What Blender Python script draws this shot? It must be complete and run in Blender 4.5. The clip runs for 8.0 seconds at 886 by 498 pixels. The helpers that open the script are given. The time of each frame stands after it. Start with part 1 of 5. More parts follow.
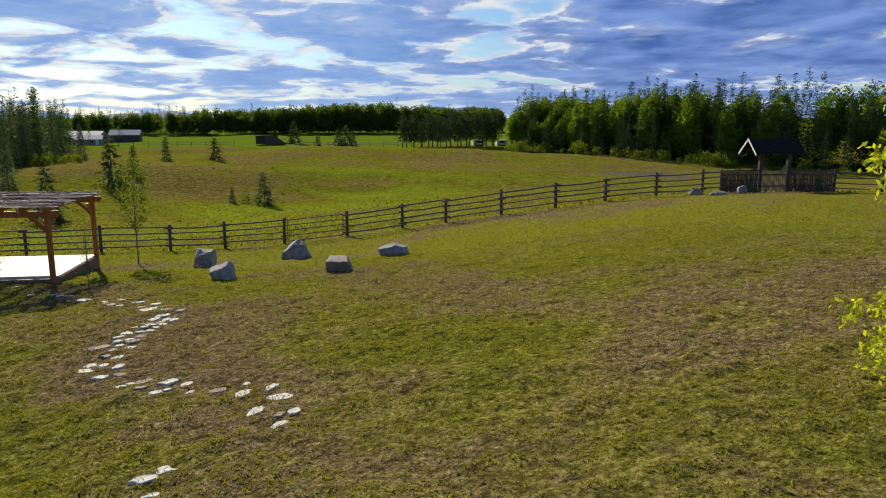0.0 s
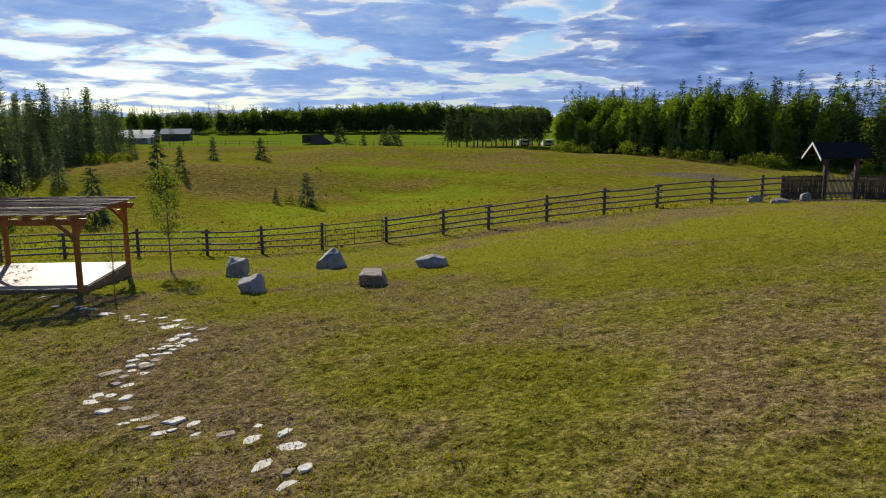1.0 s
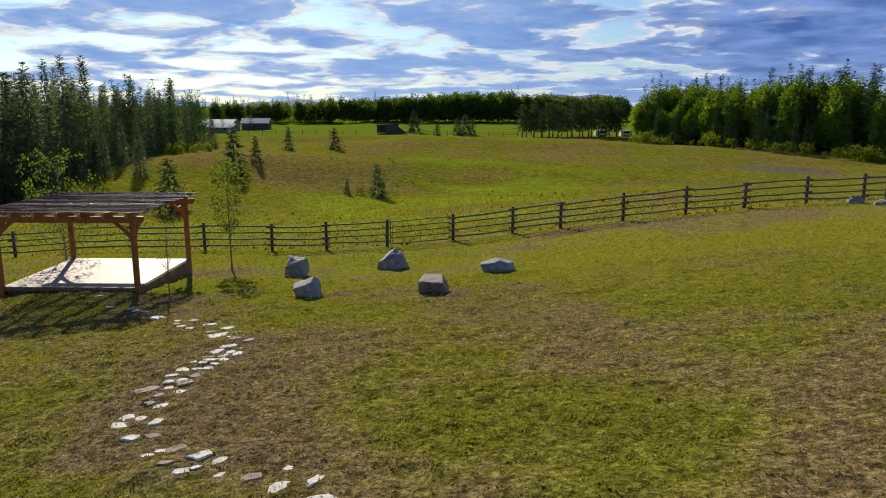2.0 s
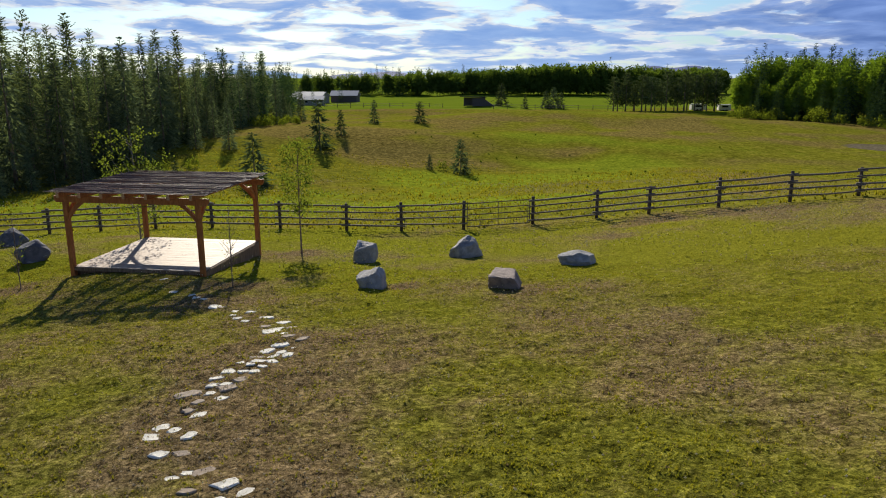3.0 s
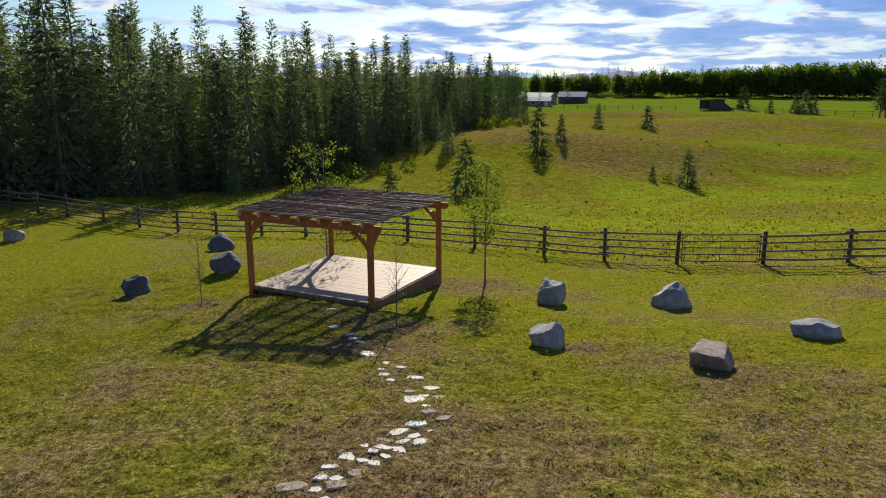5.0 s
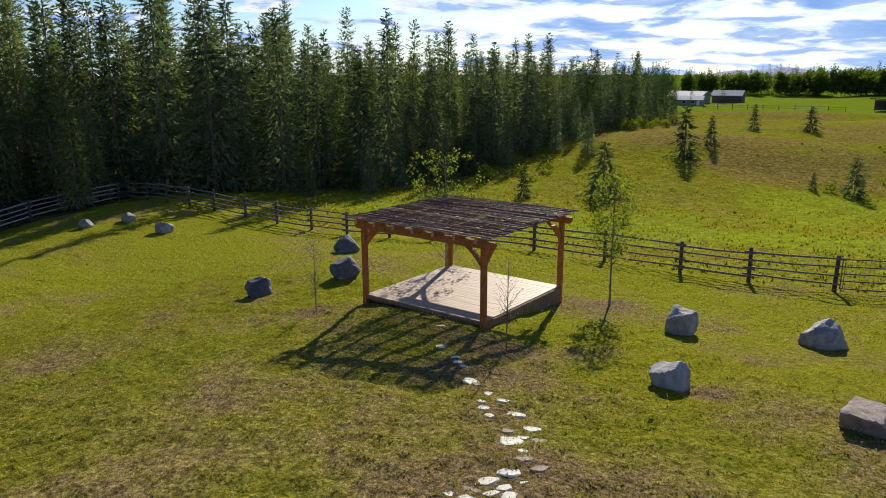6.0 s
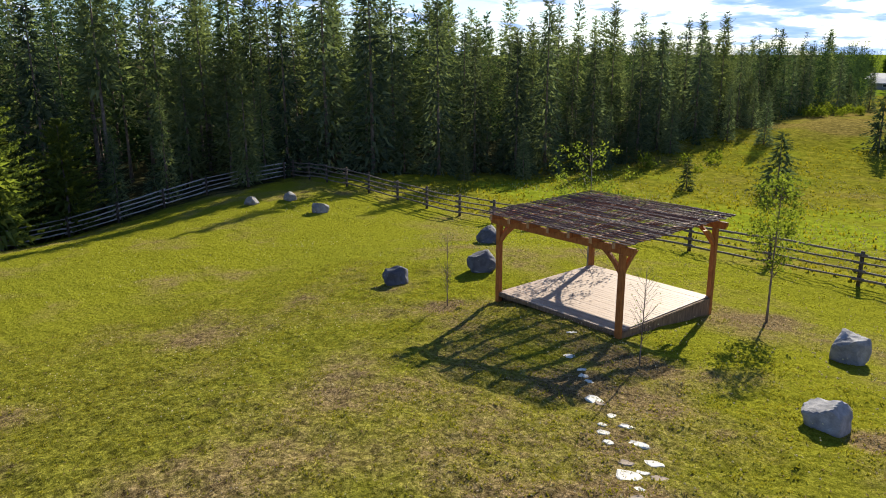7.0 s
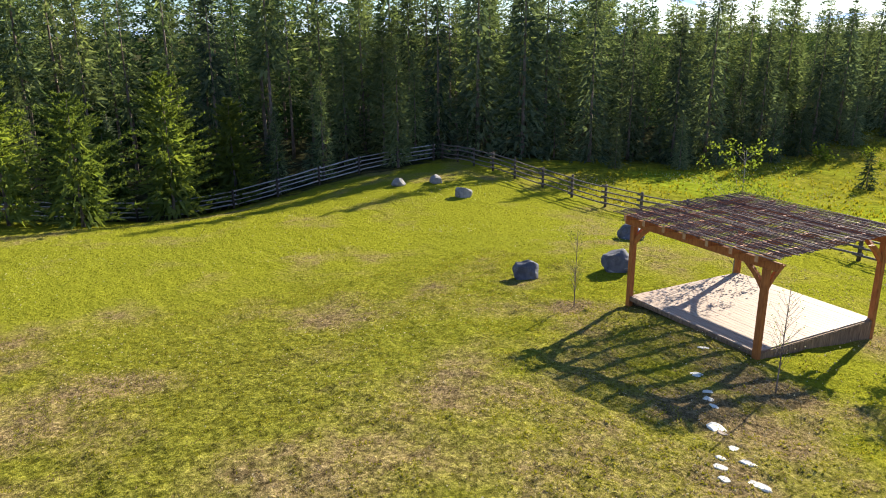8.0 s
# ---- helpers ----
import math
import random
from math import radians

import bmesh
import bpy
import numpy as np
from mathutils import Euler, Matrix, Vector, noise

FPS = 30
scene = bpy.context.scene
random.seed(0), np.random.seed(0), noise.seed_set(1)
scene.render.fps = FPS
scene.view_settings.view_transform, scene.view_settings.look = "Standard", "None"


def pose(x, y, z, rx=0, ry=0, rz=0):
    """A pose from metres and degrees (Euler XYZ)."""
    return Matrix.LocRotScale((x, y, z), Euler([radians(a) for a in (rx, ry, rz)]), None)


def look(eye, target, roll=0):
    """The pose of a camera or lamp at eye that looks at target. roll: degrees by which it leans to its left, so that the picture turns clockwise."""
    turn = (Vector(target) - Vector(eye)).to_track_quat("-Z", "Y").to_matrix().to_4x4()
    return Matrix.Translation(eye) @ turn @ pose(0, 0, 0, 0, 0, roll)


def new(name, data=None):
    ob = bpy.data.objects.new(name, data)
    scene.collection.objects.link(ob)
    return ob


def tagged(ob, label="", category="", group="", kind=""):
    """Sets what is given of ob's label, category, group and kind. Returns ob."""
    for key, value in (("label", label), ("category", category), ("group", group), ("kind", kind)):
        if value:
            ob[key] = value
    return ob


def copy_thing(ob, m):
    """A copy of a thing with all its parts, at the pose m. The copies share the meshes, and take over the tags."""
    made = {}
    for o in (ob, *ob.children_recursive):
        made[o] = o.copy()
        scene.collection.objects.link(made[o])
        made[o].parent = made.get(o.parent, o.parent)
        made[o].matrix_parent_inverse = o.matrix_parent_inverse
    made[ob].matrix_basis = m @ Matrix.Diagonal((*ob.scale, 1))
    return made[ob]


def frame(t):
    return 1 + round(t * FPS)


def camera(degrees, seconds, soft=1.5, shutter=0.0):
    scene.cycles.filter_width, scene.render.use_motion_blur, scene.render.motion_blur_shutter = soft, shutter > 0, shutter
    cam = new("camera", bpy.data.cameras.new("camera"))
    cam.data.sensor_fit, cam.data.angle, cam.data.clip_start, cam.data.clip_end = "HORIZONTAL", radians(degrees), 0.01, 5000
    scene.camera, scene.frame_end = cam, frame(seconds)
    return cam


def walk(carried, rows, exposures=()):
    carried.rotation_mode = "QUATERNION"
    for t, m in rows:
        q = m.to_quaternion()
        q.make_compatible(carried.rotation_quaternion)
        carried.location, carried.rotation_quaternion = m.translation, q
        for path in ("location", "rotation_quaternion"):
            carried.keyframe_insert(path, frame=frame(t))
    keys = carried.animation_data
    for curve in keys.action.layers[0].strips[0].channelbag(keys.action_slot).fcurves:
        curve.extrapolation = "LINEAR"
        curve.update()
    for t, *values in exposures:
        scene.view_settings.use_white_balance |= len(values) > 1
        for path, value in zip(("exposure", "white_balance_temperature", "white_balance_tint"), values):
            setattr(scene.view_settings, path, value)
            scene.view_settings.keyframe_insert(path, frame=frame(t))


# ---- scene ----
cam = camera(62.5, 8.0, soft=1.0)
METRES, EYE, TILT, LEAN, TURN = 11.6, 6.0, 0.0, 0.0, -7.8
ROWS = [
    (0.0, 0.0, 0.0, 0.0, 0.0, -10.39, -0.0),
    (0.5, 0.0049, 0.0663, 0.0069, 1.6, -10.39, -0.02),
    (1.0, 0.0102, 0.1336, 0.0159, 3.55, -10.48, -0.01),
    (2.5, 0.0223, 0.3408, 0.0392, 12.7, -12.31, 0.04),
    (3.0, 0.0236, 0.4117, 0.0478, 16.16, -13.4, 0.06),
    (3.5, 0.0205, 0.4815, 0.0565, 20.3, -13.39, 0.08),
    (4.0, 0.014, 0.5545, 0.0649, 24.65, -13.5, 0.08),
    (4.5, 0.0061, 0.629, 0.0773, 29.0, -13.53, 0.08),
    (6.0, -0.026, 0.8109, 0.114, 44.83, -13.61, 0.14),
    (6.5, -0.0346, 0.8584, 0.125, 51.21, -14.28, 0.23),
    (7.0, -0.0443, 0.9028, 0.137, 57.54, -15.01, 0.3),
    (7.5, -0.0494, 0.9421, 0.1506, 63.75, -15.79, 0.32),
    (8.0, -0.053, 0.9766, 0.1657, 69.88, -16.53, 0.37),
]
walk(cam, [(t, pose(0, 0, EYE, TILT, LEAN, TURN) @ pose(METRES * x, METRES * y, METRES * z, 90 + pitch, roll, yaw)) for t, x, y, z, yaw, pitch, roll in ROWS],
     exposures=((0.0, 0.47), (2.5, 0.48), (3.5, 0.61), (4.0, 0.62), (6.0, 0.78), (7.0, 1.18), (8.0, 1.68)))

# ---- sky and sun ----
SUN_AZ, SUN_EL = radians(-20.5), radians(26.4)
sun_way = Vector((math.sin(SUN_AZ) * math.cos(SUN_EL), math.cos(SUN_AZ) * math.cos(SUN_EL), math.sin(SUN_EL)))
sun = new("sun", bpy.data.lights.new("sun", "SUN"))
sun.data.energy, sun.data.angle, sun.data.color = 5.0, radians(0.55), (1.0, 0.92, 0.76)
sun.matrix_world = look(sun_way * 100, (0, 0, 0))


class Nodes:
    """Short hand for building a node tree."""

    def __init__(self, tree):
        self.tree = tree
        tree.nodes.clear()

    def add(self, kind, inputs=None):
        n = self.tree.nodes.new(kind)
        for k, v in (inputs or {}).items():
            self.put(n.inputs[k], v)
        return n

    def put(self, socket, v):
        if isinstance(v, bpy.types.NodeSocket):
            self.tree.links.new(v, socket)
        elif isinstance(v, bpy.types.Node):
            self.tree.links.new(v.outputs[0], socket)
        else:
            socket.default_value = v

    def math(self, op, a, b=0.0, clamp=False):
        n = self.add("ShaderNodeMath", {0: a, 1: b})
        n.operation, n.use_clamp = op, clamp
        return n.outputs[0]

    def noise(self, vec, scale, detail=4.0, rough=0.55, distort=0.0):
        n = self.add("ShaderNodeTexNoise", {"Scale": scale, "Detail": detail, "Roughness": rough, "Distortion": distort})
        if vec is not None:
            self.put(n.inputs["Vector"], vec)
        return n.outputs[0]

    def ramp(self, fac, stops, interp="LINEAR"):
        n = self.add("ShaderNodeValToRGB", {0: fac})
        r = n.color_ramp
        r.interpolation = interp
        while len(r.elements) < len(stops):
            r.elements.new(0.5)
        for e, (p, c) in zip(r.elements, stops):
            e.position = p
            e.color = (*c, 1) if isinstance(c, tuple) else (c, c, c, 1)
        return n.outputs[0]

    def mix(self, fac, a, b, blend="MIX"):
        n = self.add("ShaderNodeMix")
        n.data_type, n.blend_type = "RGBA", blend
        self.put(n.inputs[0], fac)
        for k, v in ((6, a), (7, b)):
            self.put(n.inputs[k], (*v, 1) if isinstance(v, tuple) else v)
        return n.outputs[2]

    def scale(self, vec, s):
        return self.vector("MULTIPLY", vec, s)

    def vector(self, op, a, b):
        n = self.add("ShaderNodeVectorMath", {0: a, 1: b})
        n.operation = op
        return n.outputs[0]


def make_world():
    world = bpy.data.worlds.new("sky")
    scene.world = world
    world.use_nodes = True
    n = Nodes(world.node_tree)
    sky = n.add("ShaderNodeTexSky")
    sky.sky_type, sky.sun_disc, sky.sun_elevation, sky.sun_rotation = "NISHITA", False, SUN_EL, SUN_AZ
    sky.air_density, sky.dust_density, sky.ozone_density = 1.0, 0.6, 1.2
    way = n.add("ShaderNodeTexCoord").outputs["Generated"]
    xyz = n.add("ShaderNodeSeparateXYZ", {0: way})
    up = n.math("ADD", n.math("MAXIMUM", xyz.outputs[2], 0.0), 0.115)
    flat = n.add("ShaderNodeCombineXYZ", {0: n.math("DIVIDE", xyz.outputs[0], up), 1: n.math("DIVIDE", xyz.outputs[1], up), 2: 0.0}).outputs[0]
    big = n.noise(n.scale(flat, (0.62, 0.62, 1.0)), 1.0, 2.0, 0.5, 0.2)
    body = n.noise(n.scale(flat, (1.75, 1.6, 1.0)), 1.0, 8.0, 0.53, 0.35)
    cover = n.math("ADD", n.math("MULTIPLY", big, 0.40), n.math("MULTIPLY", body, 0.66))
    cover = n.math("SUBTRACT", cover, n.ramp(xyz.outputs[2], [(0.16, 0.0), (0.5, 0.22)]))
    cover = n.math("ADD", cover, n.math("MULTIPLY", xyz.outputs[0], 0.12))
    blue = n.scale(sky.outputs[0], (0.036, 0.050, 0.070))
    puff = n.noise(n.scale(flat, (3.6, 3.2, 1.0)), 1.0, 7.0, 0.56, 0.3)
    white = n.mix(n.ramp(puff, [(0.36, 0.0), (0.56, 1.0)]), (0.24, 0.36, 0.58), (0.55, 0.575, 0.60))
    grey = n.mix(n.ramp(n.noise(n.scale(flat, (2.2, 1.9, 1.0)), 1.0, 7.0, 0.52, 0.3), [(0.36, 0.0), (0.64, 1.0)]), (0.048, 0.105, 0.30), (0.15, 0.24, 0.50))
    thin = n.mix(puff, (0.085, 0.19, 0.46), (0.25, 0.37, 0.60))
    grey = n.mix(n.ramp(xyz.outputs[0], [(0.0, 0.0), (0.35, 1.0)]), thin, grey)
    veil = n.ramp(cover, [(0.445, 0.0), (0.50, 1.0)])
    core = n.ramp(cover, [(0.512, 0.0), (0.532, 0.75), (0.59, 1.0)])
    cloud = n.mix(core, white, grey)
    colour = n.mix(veil, blue, cloud)
    haze = n.ramp(xyz.outputs[2], [(0.0, 0.4), (0.03, 0.15), (0.08, 0.0)])
    colour = n.mix(haze, colour, (0.32, 0.42, 0.58))
    back = n.add("ShaderNodeBackground", {0: colour, 1: 1.0})
    n.add("ShaderNodeOutputWorld", {0: back.outputs[0]})


make_world()


# ---- materials ----
def shader(name):
    m = bpy.data.materials.new(name)
    m.use_nodes = True
    return m, Nodes(m.node_tree)


def finish(n, colour, rough=0.8, bump=None, strength=0.3, distance=0.02, metal=0.0, through_light=0.0, glow=None, spec=0.3):
    b = n.add("ShaderNodeBsdfPrincipled", {"Base Color": colour, "Roughness": rough, "Metallic": metal, "Specular IOR Level": spec})
    if bump is not None:
        b.inputs["Normal"].default_value = (0, 0, 0)
        n.put(b.inputs["Normal"], n.add("ShaderNodeBump", {"Height": bump, "Strength": strength, "Distance": distance}).outputs[0])
    out = b.outputs[0]
    if through_light:
        t = n.add("ShaderNodeBsdfTranslucent", {"Color": glow if glow is not None else colour})
        out = n.add("ShaderNodeMixShader", {0: through_light, 1: out, 2: t.outputs[0]}).outputs[0]
    n.add("ShaderNodeOutputMaterial", {0: out})


def leaf_material(name, dark, light, share=0.4, tint=(1.25, 1.2, 0.55), rough=0.6):
    """Leaves that let light through; each leaf and each plant a little different."""
    m, n = shader(name)
    island = n.add("ShaderNodeNewGeometry").outputs["Random Per Island"]
    each = n.add("ShaderNodeObjectInfo").outputs["Random"]
    c = n.mix(island, dark, light)
    c = n.mix(n.math("MULTIPLY", each, 0.5), c, n.mix(0.5, dark, light))
    c = n.mix(n.math("MULTIPLY", each, 0.35), c, n.scale(c, (1.25, 1.02, 0.7)))
    c = n.mix(1.0, c, n.ramp(n.math("FRACT", n.math("MULTIPLY", each, 13.7)), [(0.0, 0.72), (1.0, 1.38)]), "MULTIPLY")
    d = n.add("ShaderNodeBsdfDiffuse", {"Color": c, "Roughness": rough})
    t = n.add("ShaderNodeBsdfTranslucent", {"Color": n.scale(c, tint)})
    n.add("ShaderNodeOutputMaterial", {0: n.add("ShaderNodeMixShader", {0: share, 1: d.outputs[0], 2: t.outputs[0]}).outputs[0]})
    return m


def wood_material(name, dark, light, grain=(1.0, 1.0, 14.0), rough=0.65, spots=0.0, bump=0.25):
    m, n = shader(name)
    co = n.add("ShaderNodeTexCoord").outputs["Object"]
    each = n.add("ShaderNodeObjectInfo").outputs["Random"]
    shift = n.vector("ADD", co, n.add("ShaderNodeCombineXYZ", {0: n.math("MULTIPLY", each, 37.0), 1: n.math("MULTIPLY", each, 11.0), 2: each}).outputs[0])
    g = n.noise(n.scale(shift, grain), 3.0, 6.0, 0.6)
    big = n.noise(shift, 1.7, 3.0)
    c = n.ramp(g, [(0.3, dark), (0.68, light)])
    c = n.mix(n.math("MULTIPLY", big, 0.5), c, n.scale(c, (0.6, 0.58, 0.56)))
    c = n.mix(n.math("MULTIPLY", each, 0.3), c, n.scale(c, (1.25, 1.2, 1.15)))
    finish(n, c, rough, g, bump, 0.01, spec=0.15)
    return m


def ground_material():
    """Lawn, meadow, hayfield and forest litter on one sheet; places in metres."""
    m, n = shader("grass_ground")
    co = n.add("ShaderNodeNewGeometry").outputs["Position"]
    xyz = n.add("ShaderNodeSeparateXYZ", {0: co})
    x, y = xyz.outputs[0], xyz.outputs[1]
    grain = n.noise(co, 48.0, 4.0, 0.75)
    fine = n.math("ADD", n.math("MULTIPLY", n.noise(co, 11.0, 6.0, 0.75), 0.6), n.math("MULTIPLY", grain, 0.4))
    mid = n.noise(co, 1.6, 5.0, 0.62)
    clump = n.noise(co, 4.6, 4.0, 0.6, 0.3)
    patch = n.noise(co, 0.33, 5.0, 0.6, 0.4)
    broad = n.noise(co, 0.075, 4.0, 0.55, 0.3)
    # short lawn: green, straw and bare soil in patches
    green = n.ramp(fine, [(0.40, (0.042, 0.042, 0.008)), (0.5, (0.13, 0.13, 0.017)), (0.60, (0.28, 0.26, 0.045))])
    mown = n.ramp(fine, [(0.40, (0.118, 0.126, 0.011)), (0.5, (0.18, 0.188, 0.015)), (0.61, (0.255, 0.252, 0.027))])
    mown = n.mix(n.ramp(n.math("DIVIDE", n.math("ADD", x, 8.0), 14.0), [(0.0, 0.0), (1.0, 1.0)]), mown, n.scale(mown, (1.10, 1.03, 1.15)))
    smooth = n.math("MAXIMUM", n.math("DIVIDE", n.math("SUBTRACT", y, 15.0), 11.0), n.math("DIVIDE", n.math("SUBTRACT", -16.0, x), 12.0))
    green = n.mix(n.ramp(smooth, [(0.0, 0.0), (1.0, 0.9)]), green, mown)
    straw = n.ramp(fine, [(0.40, (0.060, 0.043, 0.018)), (0.5, (0.20, 0.148, 0.060)), (0.61, (0.42, 0.32, 0.17))])
    soil = n.ramp(fine, [(0.41, (0.045, 0.031, 0.018)), (0.60, (0.29, 0.205, 0.12))])
    worn = n.add("ShaderNodeAttribute")
    worn.attribute_name = "wear"
    wear = worn.outputs["Fac"]
    dry = n.ramp(n.math("ADD", n.math("MULTIPLY", wear, 0.65), n.math("MULTIPLY", mid, 0.35)), [(0.40, 0.0), (0.64, 0.78)])
    bare = n.ramp(n.math("ADD", n.math("MULTIPLY", mid, 0.5), n.math("MULTIPLY", wear, 0.5)), [(0.52, 0.0), (0.66, 0.75)])
    lawn = n.mix(bare, n.mix(dry, green, straw), soil)
    # hollows between clumps darkened, crests lightened: soil and painted shade in the colour
    clump_shade = n.math("SUBTRACT", 1.0, n.ramp(smooth, [(0.0, 0.0), (1.0, 0.8)]))
    lawn = n.mix(clump_shade, lawn, n.mix(1.0, lawn, n.ramp(clump, [(0.36, 0.50), (0.5, 1.08), (0.64, 1.45)]), "MULTIPLY"))
    # meadow beyond the fence: taller, yellower, with brown seed heads on the rises
    m1 = n.ramp(n.noise(co, 0.9, 6.0, 0.7), [(0.3, (0.074, 0.079, 0.010)), (0.55, (0.156, 0.154, 0.016)), (0.75, (0.265, 0.228, 0.04))])
    m2 = n.ramp(n.noise(co, 1.3, 6.0, 0.7), [(0.3, (0.080, 0.066, 0.016)), (0.7, (0.225, 0.175, 0.05))])
    m3 = n.ramp(n.noise(co, 1.1, 5.0, 0.7), [(0.3, (0.095, 0.125, 0.010)), (0.7, (0.21, 0.24, 0.019))])
    rich = n.add("ShaderNodeAttribute")
    rich.attribute_name = "lush"
    fresh = n.math("ADD", n.math("MULTIPLY", rich.outputs["Fac"], 0.8), n.math("MULTIPLY", n.noise(co, 0.45, 6.0, 0.65), 0.2))
    meadow = n.mix(n.ramp(fresh, [(0.30, 0.0), (0.50, 1.0)]), m2, m1)
    meadow = n.mix(n.ramp(fresh, [(0.58, 0.0), (0.80, 1.0)]), meadow, m3)
    tuft = n.ramp(n.noise(co, 2.6, 6.0, 0.75), [(0.36, 0.55), (0.5, 1.0), (0.66, 1.35)])
    meadow = n.mix(1.0, meadow, tuft, "MULTIPLY")
    gx, gy = n.math("DIVIDE", n.math("SUBTRACT", x, 54.0), 9.0), n.math("DIVIDE", n.math("SUBTRACT", y, 124.5), 6.5)
    round_patch = n.math("ADD", n.math("MULTIPLY", gx, gx), n.math("MULTIPLY", gy, gy))
    meadow = n.mix(n.ramp(n.math("ADD", round_patch, n.math("MULTIPLY", n.math("SUBTRACT", mid, 0.5), 0.6)), [(0.8, 1.0), (1.05, 0.0)]), meadow, n.ramp(n.noise(co, 1.8, 6.0, 0.7), [(0.32, (0.055, 0.05, 0.032)), (0.5, (0.115, 0.098, 0.066)), (0.68, (0.20, 0.165, 0.115))]))
    over = n.ramp(n.math("DIVIDE", n.math("SUBTRACT", y, 38.9), 2.2), [(0.0, 0.0), (1.0, 1.0)])
    c = n.mix(over, lawn, meadow)
    # hay field far off
    hay = n.ramp(n.noise(n.scale(co, (0.02, 0.2, 1.0)), 1.0, 4.0), [(0.3, (0.095, 0.14, 0.011)), (0.7, (0.145, 0.185, 0.018))])
    far = n.ramp(n.math("DIVIDE", n.math("SUBTRACT", n.math("SUBTRACT", y, n.math("MULTIPLY", x, 0.25)), 244.0), 6.0), [(0.0, 0.0), (1.0, 1.0)])
    c = n.mix(far, c, hay)
    # litter under the conifers
    rough_edge = n.math("MULTIPLY", n.math("SUBTRACT", patch, 0.5), 14.0)
    back = n.math("MULTIPLY", n.math("MAXIMUM", n.math("SUBTRACT", y, 112.0), 0.0), 0.42)
    rough_edge = n.math("SUBTRACT", rough_edge, back)
    west = n.ramp(n.math("DIVIDE", n.math("SUBTRACT", n.math("SUBTRACT", rough_edge, x), 49.5), 3.0), [(0.0, 0.0), (1.0, 1.0)])
    north = n.ramp(n.math("DIVIDE", n.math("SUBTRACT", n.math("SUBTRACT", rough_edge, x), 47.5), 3.0), [(0.0, 0.0), (1.0, 1.0)])
    past = n.ramp(n.math("DIVIDE", n.math("SUBTRACT", y, 41.5), 2.0), [(0.0, 0.0), (1.0, 1.0)])
    wood = n.math("MAXIMUM", west, n.math("MULTIPLY", north, past))
    litter = n.ramp(n.noise(co, 2.2, 6.0, 0.7), [(0.3, (0.020, 0.020, 0.011)), (0.55, (0.046, 0.046, 0.022)), (0.75, (0.11, 0.095, 0.062))])
    c = n.mix(wood, c, litter)
    c = n.mix(n.math("MULTIPLY", n.math("SUBTRACT", broad, 0.35), 1.1, True), c, n.scale(c, (1.25, 1.18, 0.9)))
    relief = n.math("ADD", n.math("MULTIPLY", mid, 0.5), n.math("ADD", clump, n.math("MULTIPLY", fine, 0.7)))
    relief = n.math("MULTIPLY", relief, n.math("SUBTRACT", 1.0, n.math("MULTIPLY", over, 0.8)))
    finish(n, c, 0.95, relief, 0.9, 0.15, spec=0.0)
    return m


def grass_material(name, pale):
    """Short grass: mostly green, some yellowing, a few pale: dry blades and painted glints of lit tips."""
    m, n = shader(name)
    island = n.add("ShaderNodeNewGeometry").outputs["Random Per Island"]
    c = n.ramp(n.math("MULTIPLY", island, 0.35 + 0.65 * pale), [(0.0, (0.14, 0.150, 0.015)), (0.45, (0.215, 0.212, 0.022)), (0.75, (0.285, 0.25, 0.04)), (1.0, (0.42, 0.35, 0.13))])
    finish(n, c, 0.55, through_light=0.5, glow=n.scale(c, (1.25, 1.2, 0.5)), spec=0.2)
    return m


def rock_material(name, dark, light, vein=(0.55, 0.55, 0.57)):
    m, n = shader(name)
    co = n.add("ShaderNodeTexCoord").outputs["Object"]
    a = n.noise(co, 2.4, 8.0, 0.65, 0.3)
    b = n.noise(co, 14.0, 6.0, 0.7)
    c = n.ramp(a, [(0.3, dark), (0.62, light)])
    c = n.mix(n.ramp(n.noise(n.scale(co, (1.0, 1.4, 3.2)), 1.6, 5.0, 0.6, 0.8), [(0.60, 0.0), (0.68, 0.8)]), c, vein)
    c = n.mix(n.math("MULTIPLY", b, 0.45), c, n.scale(c, (0.5, 0.5, 0.5)))
    finish(n, c, 0.85, n.math("ADD", a, n.math("MULTIPLY", b, 0.4)), 0.7, 0.06)
    return m


def plain_material(name, colour, rough=0.6, metal=0.0, vary=0.25, scale=6.0):
    m, n = shader(name)
    co = n.add("ShaderNodeTexCoord").outputs["Object"]
    g = n.noise(co, scale, 6.0, 0.65)
    c = n.mix(n.math("MULTIPLY", g, vary), colour, tuple(0.45 * v for v in colour))
    finish(n, c, rough, g, 0.15, 0.01, metal)
    return m


M_GROUND = ground_material()
M_GRASS = grass_material("grass_blades", 0.75)
M_GRASS_FAR = grass_material("grass_blades_smooth", 0.45)
M_DRY = leaf_material("dry_grass", (0.14, 0.095, 0.045), (0.50, 0.39, 0.25), 0.4, (1.1, 1.05, 0.8))
M_MEADOW = leaf_material("meadow_grass", (0.15, 0.162, 0.014), (0.25, 0.235, 0.03), 0.45, (1.3, 1.2, 0.55))
M_SPRUCE = leaf_material("spruce_needles", (0.038, 0.064, 0.042), (0.195, 0.24, 0.132), 0.34, (1.15, 1.2, 0.8))
M_OPEN = leaf_material("open_grown_spruce_needles", (0.030, 0.052, 0.030), (0.135, 0.172, 0.088), 0.30, (1.2, 1.25, 0.7))
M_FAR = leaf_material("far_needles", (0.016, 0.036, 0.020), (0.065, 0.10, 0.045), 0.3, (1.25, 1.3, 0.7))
M_PINE = leaf_material("pine_needles", (0.050, 0.080, 0.044), (0.24, 0.285, 0.13), 0.36, (1.15, 1.2, 0.75))
